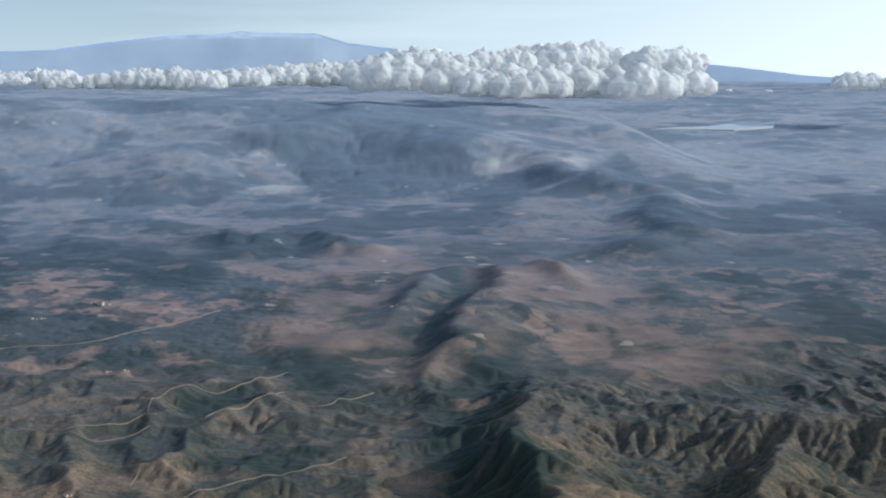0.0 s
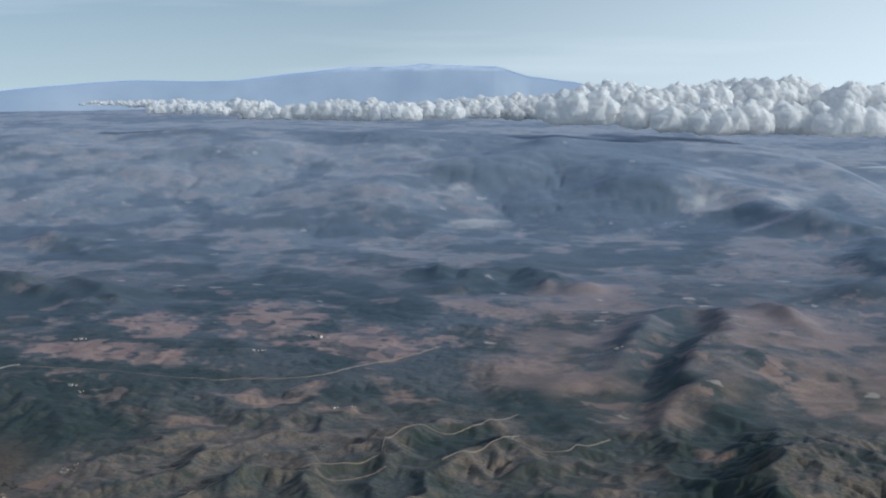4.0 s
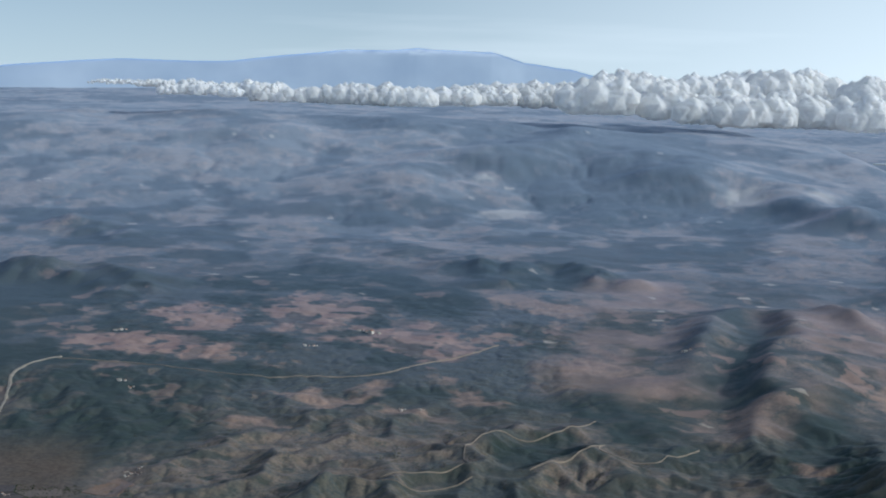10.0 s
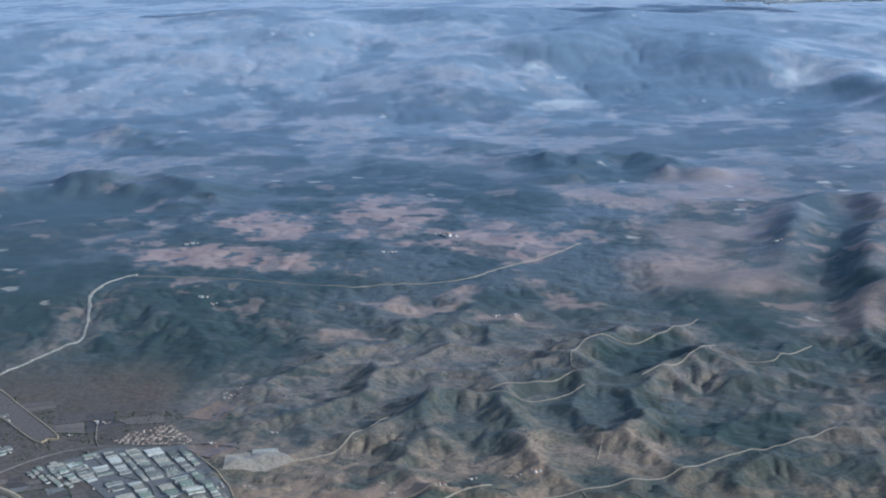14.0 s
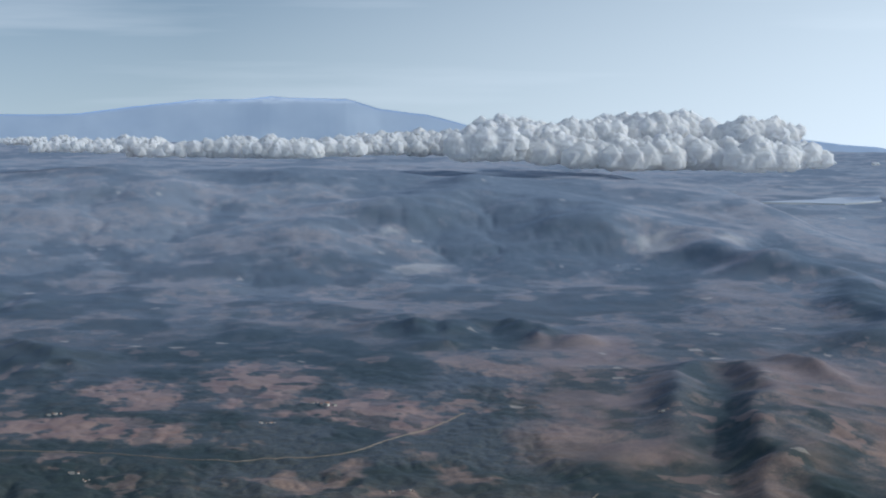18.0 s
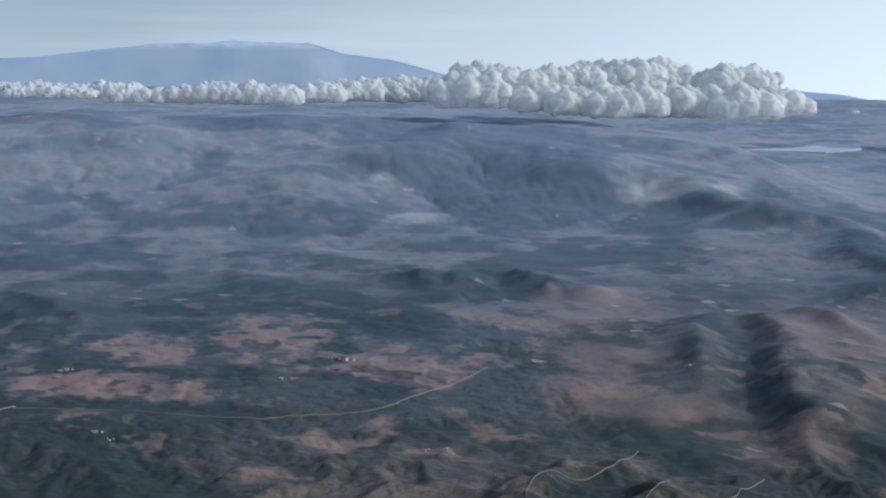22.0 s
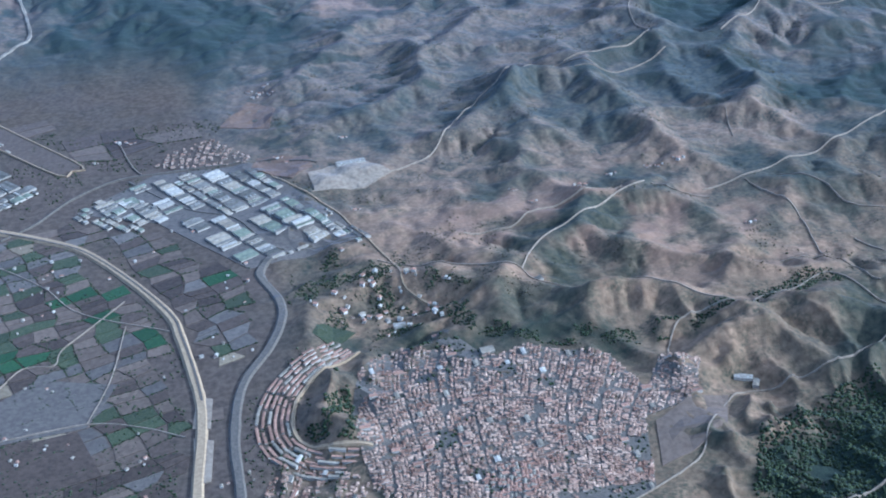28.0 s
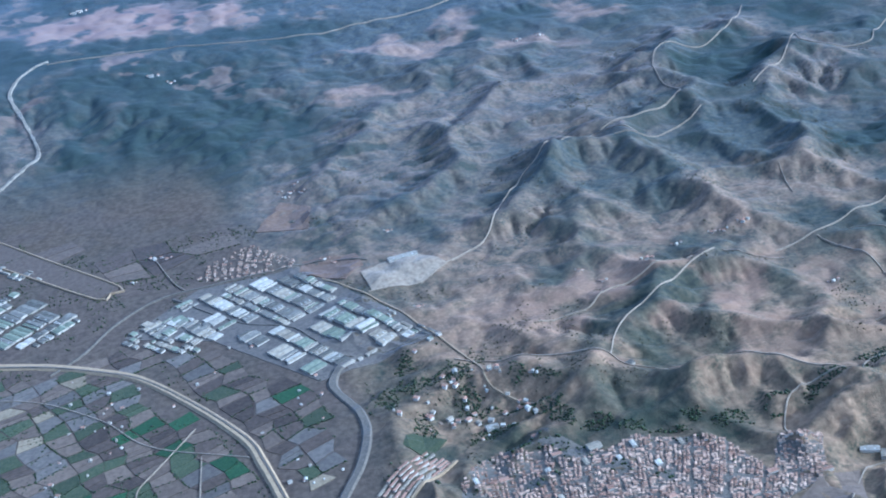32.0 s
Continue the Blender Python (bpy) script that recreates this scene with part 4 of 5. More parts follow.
SOILS = [surface("ploughed_soil", (0.065, 0.048, 0.037), (0.10, 0.075, 0.058), 0.8, 0.25, 0.1),
         surface("fallow_soil", (0.12, 0.09, 0.068), (0.17, 0.13, 0.10), 0.7, 0.2, 0.1),
         surface("stubble", (0.22, 0.175, 0.115), (0.30, 0.245, 0.165), 0.9, 0.15, 0.1),
         surface("grey_soil", (0.11, 0.095, 0.085), (0.16, 0.14, 0.12), 0.8, 0.2, 0.1)]
RED_SOIL = surface("red_soil", (0.15, 0.10, 0.07), (0.22, 0.15, 0.105), 0.9, 0.1, 0.1)
CROPS = [surface("green_crop", (0.025, 0.062, 0.026), (0.045, 0.092, 0.036), 1.4, 0.25, 0.1),
         surface("olive_crop", (0.045, 0.06, 0.03), (0.085, 0.095, 0.05), 1.8, 0.2, 0.1)]

strip("road_motorway", "motorway under construction in pale bare earth", [(-385, 572), (-368, 566), (-353, 558), (-339, 548), (-324, 528), (-311, 506), (-307, 493), (-303, 476), (-300, 461), (-299, 445), (-299, 425), (-298, 405), (-297, 380)], 2.2, EARTH, 0.5, 0.1)
strip("road_motorway_lane", "dark sealed lane on the new motorway", [(-384.5, 571), (-367.6, 565), (-352.6, 557), (-338.6, 547.2), (-323.5, 527.5), (-310.4, 505.5), (-306.4, 492.5), (-302.4, 476), (-299.5, 461)], 0.6, ASPHALT, 0.62, 0.05)
strip("road_bypass", "broad grey bypass road along the town's edge", [(-276, 536), (-282, 532), (-286, 522.6), (-281, 509), (-279.5, 497), (-282.5, 483), (-289.6, 466), (-291, 444), (-289, 422), (-288, 400), (-286, 380)], 2.0, ASPHALT, 0.4, 0.12)
strip("road_crescent", "curved street round the wooded hill", WAYS["road_crescent"], 0.8, EARTH, 0.3, 0.1)
strip("road_estate", "main road beside the industrial estate", [(-366, 560), (-357, 569), (-347, 585), (-334, 596), (-317, 598), (-298, 599), (-283, 599), (-268, 592)], 0.6, ASPHALT, 0.25)
strip("road_estate_street", "street through the industrial estate", [(-330, 594), (-310, 570), (-294, 559), (-280, 537), (-254, 537)], 0.6, ASPHALT, 0.25)
strip("road_estate_edge", "straight road along the estate", WAYS["road_estate_edge"], 0.45, EARTH, 0.25)
strip("track_ridge", "pale dirt road along the ridge", WAYS["track_ridge"], 0.42, TRACK, 0.2)
strip("track_hill", "pale dirt road up the tan hill", WAYS["track_hill"], 0.4, TRACK, 0.2)
strip("stream_bed", "dry stream bed with a pale gravel track", WAYS["stream_bed"], 0.5, TRACK, 0.2, 0.4, "stream")
strip("road_east", "country road round the east of the town", WAYS["road_east"], 0.5, TRACK, 0.2)
strip("wash", "dry wash with a pale track climbing the hills", WAYS["wash"], 0.5, TRACK, 0.2, 0.4, "stream")
strip("track_zigzag", "winding pale hill track", WAYS["track_zigzag"], 0.42, TRACK, 0.2)
strip("track_spur", "pale track on a hill spur", WAYS["track_spur"], 0.32, TRACK, 0.2)
strip("track_east_hills", "pale track over the eastern hills", WAYS["track_east_hills"], 0.42, TRACK, 0.2)
strip("track_east_low", "pale farm track in a dry valley", WAYS["track_east_low"], 0.5, TRACK, 0.2)
strip("river_bed", "broad dry river bed of pale gravel", WAYS["river_bed"], 1.25, GRAVEL, 0.3, 0.6, "stream")
strip("road_valley", "pale road across the valley", WAYS["road_valley"], 0.6, TRACK, 0.2, 0.5)
for pts in ([(-353, 477), (-348, 486), (-340, 486), (-339, 493), (-334, 501), (-324, 516)], [(-349, 454), (-328, 457.6), (-314, 453.5), (-303, 447)], [(-328, 457.6), (-324, 477), (-322.6, 502)], [(-400, 555), (-372, 548), (-350, 530), (-336, 512), (-310, 497)], [(-336, 625), (-330, 606), (-326, 598)]):
    strip("farm_track", "narrow pale farm track between fields", pts, 0.4, TRACK, 0.24)

for pts in ([(-129.7, 597.4), (-130.6, 589.1), (-131.4, 581.5)], [(-126.2, 550.6), (-115.0, 542.9), (-110.4, 531.3), (-100.4, 526.7)], [(-166.1, 548.8), (-158.7, 544.7), (-149.3, 542.9)], [(-140.3, 500.1), (-128.2, 499.2), (-123.7, 492.6), (-122.2, 481.5), (-120.1, 478.1)], [(-114.7, 511.9), (-109.0, 503.6)], [(-136.2, 549.8), (-131.6, 540.7), (-126.7, 529.1), (-127.2, 502.3)], [(-237.5, 513.2), (-226.8, 508.6), (-215.3, 502.4)], [(-225.9, 531.5), (-212.1, 534.3), (-200.9, 541.3), (-186.6, 544.3), (-175.4, 547.9)]):
    strip("hill_track", "thin pale track along a dry hill crest", pts, 0.4, TRACK, 0.22, 0.4)
for pts in ([(-182, 381), (-171, 382), (-157, 380), (-148, 382)], [(-174, 372), (-171, 377), (-167, 383)], [(-168, 393), (-160, 394), (-152, 397), (-140, 404)], [(-163, 378), (-163, 373), (-163, 367)]):
    strip("wood_track", "pale track through the woodland", pts, 0.5, TRACK, 0.5, 0.5)
patch("quarry_yard", "bare pale yard round a long white building", [(-269, 570), (-271, 582), (-263, 588), (-252, 589), (-244, 580), (-254, 571)], TRACK, 0.3, 0.8, category="yard")
patch("lake", "pale distant reservoir", [(308, 2155), (396, 2196), (512, 2247), (495, 2180), (432, 2148), (386, 2156)], surface("lake_water", (0.52, 0.54, 0.55), (0.60, 0.62, 0.63), 0.01, 0.0, 0.4, 0.6, 0.02), 2.0, 30, "water")
for poly in ([(-301, 463), (-297, 462), (-297, 449), (-301.5, 450)], [(-301, 446), (-296, 444), (-296, 428), (-300, 428)], [(-299, 422), (-295, 421), (-295.5, 409), (-299, 410)]):
    patch("works_yard", "bare earth works yard beside the motorway", poly, TRACK, 0.3, category="yard")
patch("estate_ground", "grey paved ground of the industrial estate", [(-345, 574), (-322, 597), (-288, 597), (-274, 571), (-253, 537), (-289, 526), (-318, 562)], SOILS[3], 0.14, category="yard")
for poly in ([(-407, 677), (-396, 667), (-347, 609.5), (-354, 603.5), (-401, 654)],):
    patch("building_plot", "levelled empty plot with pale edges", poly, SOILS[1], 0.2, category="yard")
    strip("plot_road", "pale road round an empty plot", [(-407, 677), (-396, 667), (-372, 639), (-347, 609.5), (-350, 606), (-354, 603.5), (-378, 629), (-401, 654)], 0.45, EARTH, 0.35)

GREENS = [(-336, 553), (-328, 524), (-339, 520), (-329, 509), (-315, 495), (-350, 491), (-299, 472), (-285, 512), (-294.6, 524.5), (-264, 510)]
MOTORWAY = [(-385, 572), (-368, 566), (-353, 558), (-339, 548), (-324, 528), (-311, 506), (-307, 493), (-303, 476), (-300, 461), (-299, 445), (-299, 425), (-298, 405)]
BYPASS = [(-276, 536), (-282, 532), (-286, 522.6), (-281, 509), (-279.5, 497), (-282.5, 483), (-289.6, 466), (-291, 444), (-289, 422)]


PLAIN = [(-430, 380), (-440, 600), (-375, 566), (-345, 570), (-318, 558), (-290, 524), (-284, 508), (-284, 480), (-292, 462), (-293, 380)]
NORTH_PLAIN = [(-440, 610), (-440, 690), (-410, 690), (-372, 660), (-345, 640), (-318, 640), (-290, 652), (-276, 640), (-270, 612), (-300, 604), (-300, 622), (-322, 618), (-345, 600), (-372, 632), (-400, 640)]
HEDGES = []


def fields(poly, origin, turn, su, sv, span, crop_share, seed, group):
    """A warped grid of small fields with hedges on some of their edges."""
    rng = random.Random(seed)
    ca, sa = math.cos(turn), math.sin(turn)
    nodes = {}

    def node(i, j):
        if (i, j) not in nodes:
            u, v = i * su + rng.uniform(-0.26, 0.26) * su, j * sv + rng.uniform(-0.24, 0.24) * sv
            nodes[i, j] = (origin[0] + u * ca - v * sa, origin[1] + u * sa + v * ca)
        return nodes[i, j]

    labels = ("dark ploughed field", "brown fallow field", "straw-coloured stubble field", "grey-brown bare field", "dull olive-green field")
    for i in range(-span, span):
        for j in range(-span, span):
            q = [node(i, j), node(i + 1, j), node(i + 1, j + 1), node(i, j + 1)]
            cx, cy = sum(p[0] for p in q) / 4, sum(p[1] for p in q) / 4
            X, Y = np.array([p[0] for p in q] + [cx]), np.array([p[1] for p in q] + [cy])
            if inside(X, Y, poly).sum() < 5 or to_line(X, Y, MOTORWAY)[0].min() < 1.6 or to_line(X, Y, BYPASS)[0].min() < 1.8 or plain_share(X, Y).min() < 0.3:
                continue
            if any(math.hypot(cx - gx, cy - gy) < 4.6 for gx, gy in GREENS):
                mat, label = CROPS[0], "irrigated green crop field"
            else:
                k = rng.choices(range(5), (34, 30, 4, 18, crop_share))[0]
                mat, label = SOILS[k] if k < 4 else CROPS[1], labels[k]
            for a in (0, 1):
                if rng.random() < 0.45:
                    HEDGES.append((q[a], q[a + 1]))
            m1, m2 = [((q[a][0] + q[b][0]) / 2, (q[a][1] + q[b][1]) / 2) for a, b in ((0, 3), (1, 2))]
            for h in ([q] if rng.random() < 0.7 else [[q[0], q[1], m2, m1], [m1, m2, q[2], q[3]]]):
                mx, my = sum(p[0] for p in h) / 4, sum(p[1] for p in h) / 4
                g = rng.uniform(0.90, 0.97)
                tagged(patch("field", label, [(mx + (x - mx) * g, my + (y - my) * g) for x, y in h], mat, rng.uniform(0.10, 0.16), 4.0), group=group)


fields(PLAIN, (-330, 500), 0.42, 7.2, 5.2, 27, 24, 11, "fields of the plain")
fields(NORTH_PLAIN, (-330, 640), 0.3, 15.0, 11.0, 14, 14, 12, "fields behind the estate")
# larger open plots on the plain and in the valley
for poly, mat, label in (([(-352, 452), (-328, 456), (-322, 474), (-343, 480), (-353, 470)], SOILS[3], "large grey-brown bare field"),
                         ([(-352, 450), (-330, 455), (-322, 436), (-345, 428), (-360, 436)], SOILS[0], "large dark ploughed field"),
                         ([(-288, 602), (-271, 599), (-269.5, 589), (-276, 580), (-290, 591)], RED_SOIL, "reddish bare plot behind the estate"),
                         ([(-302, 631), (-292, 653), (-282, 644), (-284, 625)], RED_SOIL, "reddish bare field at the foot of the hills"),
                         ([(-274, 488), (-268, 492), (-260, 488.6), (-266, 480)], CROPS[1], "dark green orchard plot"),
                         ([(-182, 436), (-172, 438), (-176, 424), (-186, 416), (-194, 412), (-192, 428)], SOILS[1], "brown field beside the town")):
    patch("field", label, poly, mat, 0.22, 4.0)

# ---- buildings ----
WHITE_WALL = surface("whitewash", (0.52, 0.485, 0.435), (0.70, 0.665, 0.61), 1.5, 0.12, 0.08)
TOWN_WALL = surface("town_walls", (0.42, 0.365, 0.30), (0.66, 0.58, 0.49), 0.4, 0.35, 0.08, islands=True)
TILE = surface("clay_tile", (0.30, 0.17, 0.12), (0.44, 0.28, 0.20), 2.0, 0.25, 0.08)
TOWN_ROOF = surface("town_roofs", (0.25, 0.145, 0.10), (0.47, 0.335, 0.245), 0.25, 0.55, 0.08, islands=True)
SHEET = [surface("white_sheet_roof", (0.36, 0.335, 0.29), (0.54, 0.505, 0.445), 1.0, 0.3, 0.03, 0.8),
         surface("cream_sheet_roof", (0.26, 0.225, 0.175), (0.38, 0.335, 0.265), 1.0, 0.25, 0.03, 0.8),
         surface("grey_sheet_roof", (0.13, 0.122, 0.108), (0.21, 0.20, 0.178), 1.0, 0.35, 0.03, 0.8),
         surface("green_sheet_roof", (0.165, 0.185, 0.14), (0.24, 0.262, 0.20), 1.0, 0.2, 0.03, 0.8)]
SHED_WALL = surface("shed_wall", (0.40, 0.37, 0.32), (0.56, 0.52, 0.46), 1.0, 0.2, 0.03)
SKYLIGHT = surface("skylight", (0.50, 0.49, 0.46), (0.58, 0.57, 0.54), 1.0, 0.05, 0.08, 0.4)

_house_meshes = {}


def house_meshes(kind, mat):
    """Shared walls and roof of one of a few house sizes."""
    if (kind, mat.name) not in _house_meshes:
        r = random.Random(kind)
        w, d, h = r.uniform(0.55, 0.95), r.uniform(0.5, 0.75), r.uniform(0.28, 0.5)
        bm = bmesh.new()
        box(bm, -w / 2, -d / 2, -0.3, w / 2, d / 2, h)
        walls = bpy.data.meshes.new("house")
        bm.to_mesh(walls)
        bm.free()
        walls.materials.append(WHITE_WALL)
        bm = bmesh.new()
        gable(bm, -w / 2, -d / 2, w / 2, d / 2, h, 0.16)
        roof = bpy.data.meshes.new("roof")
        bm.to_mesh(roof)
        bm.free()
        roof.materials.append(mat)
        _house_meshes[kind, mat.name] = walls, roof
    return _house_meshes[kind, mat.name]


def house(x, y, turn, kind, label, group, mat=None, scale=1.0, z=None, name="house"):
    walls, roof = house_meshes(kind, mat or TILE)
    ob = tagged(new(name, walls), label, "house", group)
    ob.matrix_world = pose(x, y, hz(x, y) if z is None else z, 0, 0, math.degrees(turn)) @ Matrix.Scale(scale, 4)
    from_mesh("roof", roof, ob)
    return ob


def shed(name, x, y, turn, w, d, h, roof_mat, label, group, lights=0, z=None):
    """A long work hall: walls, a shallow pitched sheet roof and strips of skylights."""
    bm = bmesh.new()
    box(bm, -w / 2, -d / 2, -0.5, w / 2, d / 2, h)
    me = bpy.data.meshes.new(name)
    bm.to_mesh(me)
    bm.free()
    me.materials.append(SHED_WALL)
    ob = tagged(new(name, me), label, "building", group)
    ob.matrix_world = pose(x, y, hz(x, y) if z is None else z, 0, 0, math.degrees(turn))
    bays = 1 if d < 3.2 else 2
    for k in range(bays):
        bm = bmesh.new()
        gable(bm, -w / 2, -d / 2 + k * d / bays, w / 2, -d / 2 + (k + 1) * d / bays, h, 0.10 * d / bays, 0.06)
        part("roof", bm, roof_mat, ob)
    for k in range(lights):
        bm = bmesh.new()
        sx = -w / 2 + (k + 0.5) * w / lights
        rise = 0.10 * d / bays
        q = d / bays / 4
        box(bm, sx - 0.12, -d / 2 + q - q * 0.6, h + rise * 0.2 + 0.06, sx + 0.12, -d / 2 + q + q * 0.5, h + rise * 0.75 + 0.07)
        part("skylight", bm, SKYLIGHT, ob)
    return ob


STREETS = [[(-345, 592), (-329, 584.4), (-315.3, 573.5), (-302.3, 561.8), (-289, 552.7), (-278, 538)], [(-300, 551), (-290, 560.3), (-281.3, 568.2), (-272, 573)]]


def estate(poly, along, n_u, n_v, size_u, size_v, mats, label, group, seed, skip=0.12):
    rng = random.Random(seed)
    ang = math.atan2(along[1], along[0])
    ca, sa = math.cos(ang), math.sin(ang)
    cx, cy = sum(p[0] for p in poly) / len(poly), sum(p[1] for p in poly) / len(poly)
    u0, unit = -n_u * size_u, size_u
    while u0 < n_u * unit:
        size_u = unit * rng.choice((0.55, 0.7, 0.9, 1.3, 1.6))
        u0 += size_u / 2
        v = -n_v * size_v
        while v < n_v * size_v:
            d = rng.choice((0.45, 0.6, 0.8, 1.0, 1.5, 2.4)) * size_v * rng.uniform(0.85, 1.15)
            w = size_u * rng.uniform(0.6, 0.92)
            x, y = cx + u0 * ca - (v + d / 2) * sa, cy + u0 * sa + (v + d / 2) * ca
            X = np.array([x + a * w / 2 * ca - b * d / 2 * sa for a in (-1, 1) for b in (-1, 1)])
            Y = np.array([y + a * w / 2 * sa + b * d / 2 * ca for a in (-1, 1) for b in (-1, 1)])
            if inside(X, Y, poly).sum() >= 3 and rng.random() > skip and min(to_line(X, Y, st)[0].min() for st in STREETS) > 0.9:
                mat = rng.choices(mats, (2, 5, 8, 3) if len(mats) == 4 else None)[0]
                tone = mat.name.split("_")[0]
                big = "large" if w * d > 14 else "small" if w * d < 6 else "long"
                shed("warehouse", x, y, ang, w, d - 0.25, rng.uniform(0.35, 0.65), mat, "%s warehouse with a %s sheet-metal roof" % (big, tone), group, rng.choice((0, 0, 2, 3)))
            v += d + rng.choice((0.1, 0.15, 0.25, 0.9))
        u0 += size_u / 2 + rng.choice((0.2, 0.3, 1.0))


ESTATE = [(-342, 575), (-322, 594.5), (-289, 595), (-276, 570), (-255, 538), (-289, 528), (-318, 563)]
estate(ESTATE, (0.83, 0.55), 13, 18, 4.4, 2.2, SHEET, "", "industrial estate halls", 21, 0.06)
estate([(-396, 634), (-371, 611), (-348, 588), (-369, 572), (-392, 590), (-410, 615)], (0.70, -0.72), 7, 12, 6.5, 3.0, [SHEET[3], SHEET[3], SHEET[2], SHEET[0]], "", "green-roofed estate halls", 22, 0.06)
estate([(-346, 570), (-339, 585), (-319, 578), (-315, 560), (-325, 556)], (0.75, 0.66), 6, 9, 3.2, 1.5, SHEET, "", "small workshops beside the estate", 24, 0.3)
estate([(-268, 560), (-261, 552), (-252, 536), (-256, 531), (-263, 537), (-268, 548)], (0.55, -0.83), 6, 8, 3.2, 1.6, SHEET, "", "workshops along the straight road", 25, 0.25)
estate([(-399, 655), (-380, 638), (-368, 622), (-374, 618), (-402, 648)], (0.70, -0.72), 4, 5, 4.0, 2.0, SHEET, "", "halls on the new plot", 23, 0.55)
shed("warehouse", -257, 588, math.atan2(1.7, 8.8), 9.5, 2.6, 0.6, SHEET[0], "long bright white hall in a bare yard", "", 3)
shed("school", -166, 446, -0.3, 4.5, 1.8, 0.6, SHEET[0], "white institutional building at a road fork", "", 2)
shed("school", -163.5, 443.5, 1.2, 3.0, 1.5, 0.5, SHEET[1], "cream annex of the white building", "", 0)
shed("school", -227, 466, 0.2, 3.4, 2.6, 0.7, SHEET[1], "cream flat-roofed block beside a bare plot", "", 0)
shed("warehouse", -248, 489.5, 0.1, 3.2, 2.0, 0.6, SHEET[0], "white hall at the town's edge", "", 2)
shed("warehouse", -209, 498, 0.5, 2.6, 1.8, 0.3, SHEET[2], "grey reservoir roof beside the ridge road", "", 0)
for x, y, s in ((-187, 556, 2.2), (-153.5, 566, 2.0), (-176, 562, 1.8), (-203, 547.5, 1.4), (-208, 556, 1.3), (-142, 524, 1.8), (-336, 625, 2.4), (-332, 624, 1.6), (-343, 611, 1.2), (-281, 599, 1.8), (-278, 596, 1.6), (-257, 555, 1.6),
                (-259, 610, 1.6), (-160, 565, 1.4), (-163.5, 566, 1.3), (-375, 912, 3.0), (-378, 910, 3.0), (-255, 887.5, 2.4), (-250, 888, 2.0), (-182, 766, 2.0), (-172, 764.6, 1.8), (-222, 929, 5.0), (-230, 935, 2.5), (-32, 892, 3.0), (-288, 658, 1.6), (-290, 655, 1.5),
                (-286, 662, 1.4), (-292, 661, 1.4), (-284, 655, 1.3), (-330, 788, 2.0), (-338, 795, 3.0)):
    for k, (dx, dy, g) in enumerate(((0, 0, 0.75), (1.3, 0.5, 0.5), (-0.9, 0.9, 0.42))):
        house(x + dx * s * 0.7, y + dy * s * 0.7, s * 2.1 + k, (int(s * 10) + k) % 7, "white farm building among dry fields", "scattered farms", TILE if (int(s * 10) + k) % 3 else SHEET[0], s * g, None, "farmhouse")

TOWN = [(-260, 465), (-254, 474), (-237, 479), (-231, 470.5), (-225, 463), (-217, 466.5), (-197, 458.6), (-191, 441.5), (-186, 452.6), (-176, 450), (-180.5, 435.5), (-194, 430.5), (-196, 414), (-197, 405), (-207, 399), (-229, 401), (-246, 405), (-259, 419.6), (-261, 431), (-263, 447)]
SOUTH = [(-284, 424), (-274, 434), (-259, 420), (-246, 404), (-205, 397), (-200, 384), (-200, 360), (-290, 360)]
SUBURB = [(-273, 509), (-260, 516), (-256, 503), (-250, 490), (-258, 486), (-270, 496)]
NORTH = [(-323, 605), (-316, 600), (-291, 598), (-290, 604), (-303, 620), (-314, 617)]
EAST = [(-235, 510), (-226, 505), (-233, 497), (-237, 501)]


def big_blocks():
    """Places of the larger buildings among the town's houses."""
    rng = random.Random(17)
    out = []
    while len(out) < 46:
        x, y = rng.uniform(-262, -178), rng.uniform(400, 478)
        if inside(np.array([x]), np.array([y]), TOWN)[0] > 0.5 and all(math.hypot(x - b[0], y - b[1]) > 5 for b in out):
            out.append((x, y, rng.uniform(1.3, 2.6), rng.uniform(0.9, 1.5), rng.uniform(0.3, 0.6), rng.random()))
    return out


BIG = big_blocks()


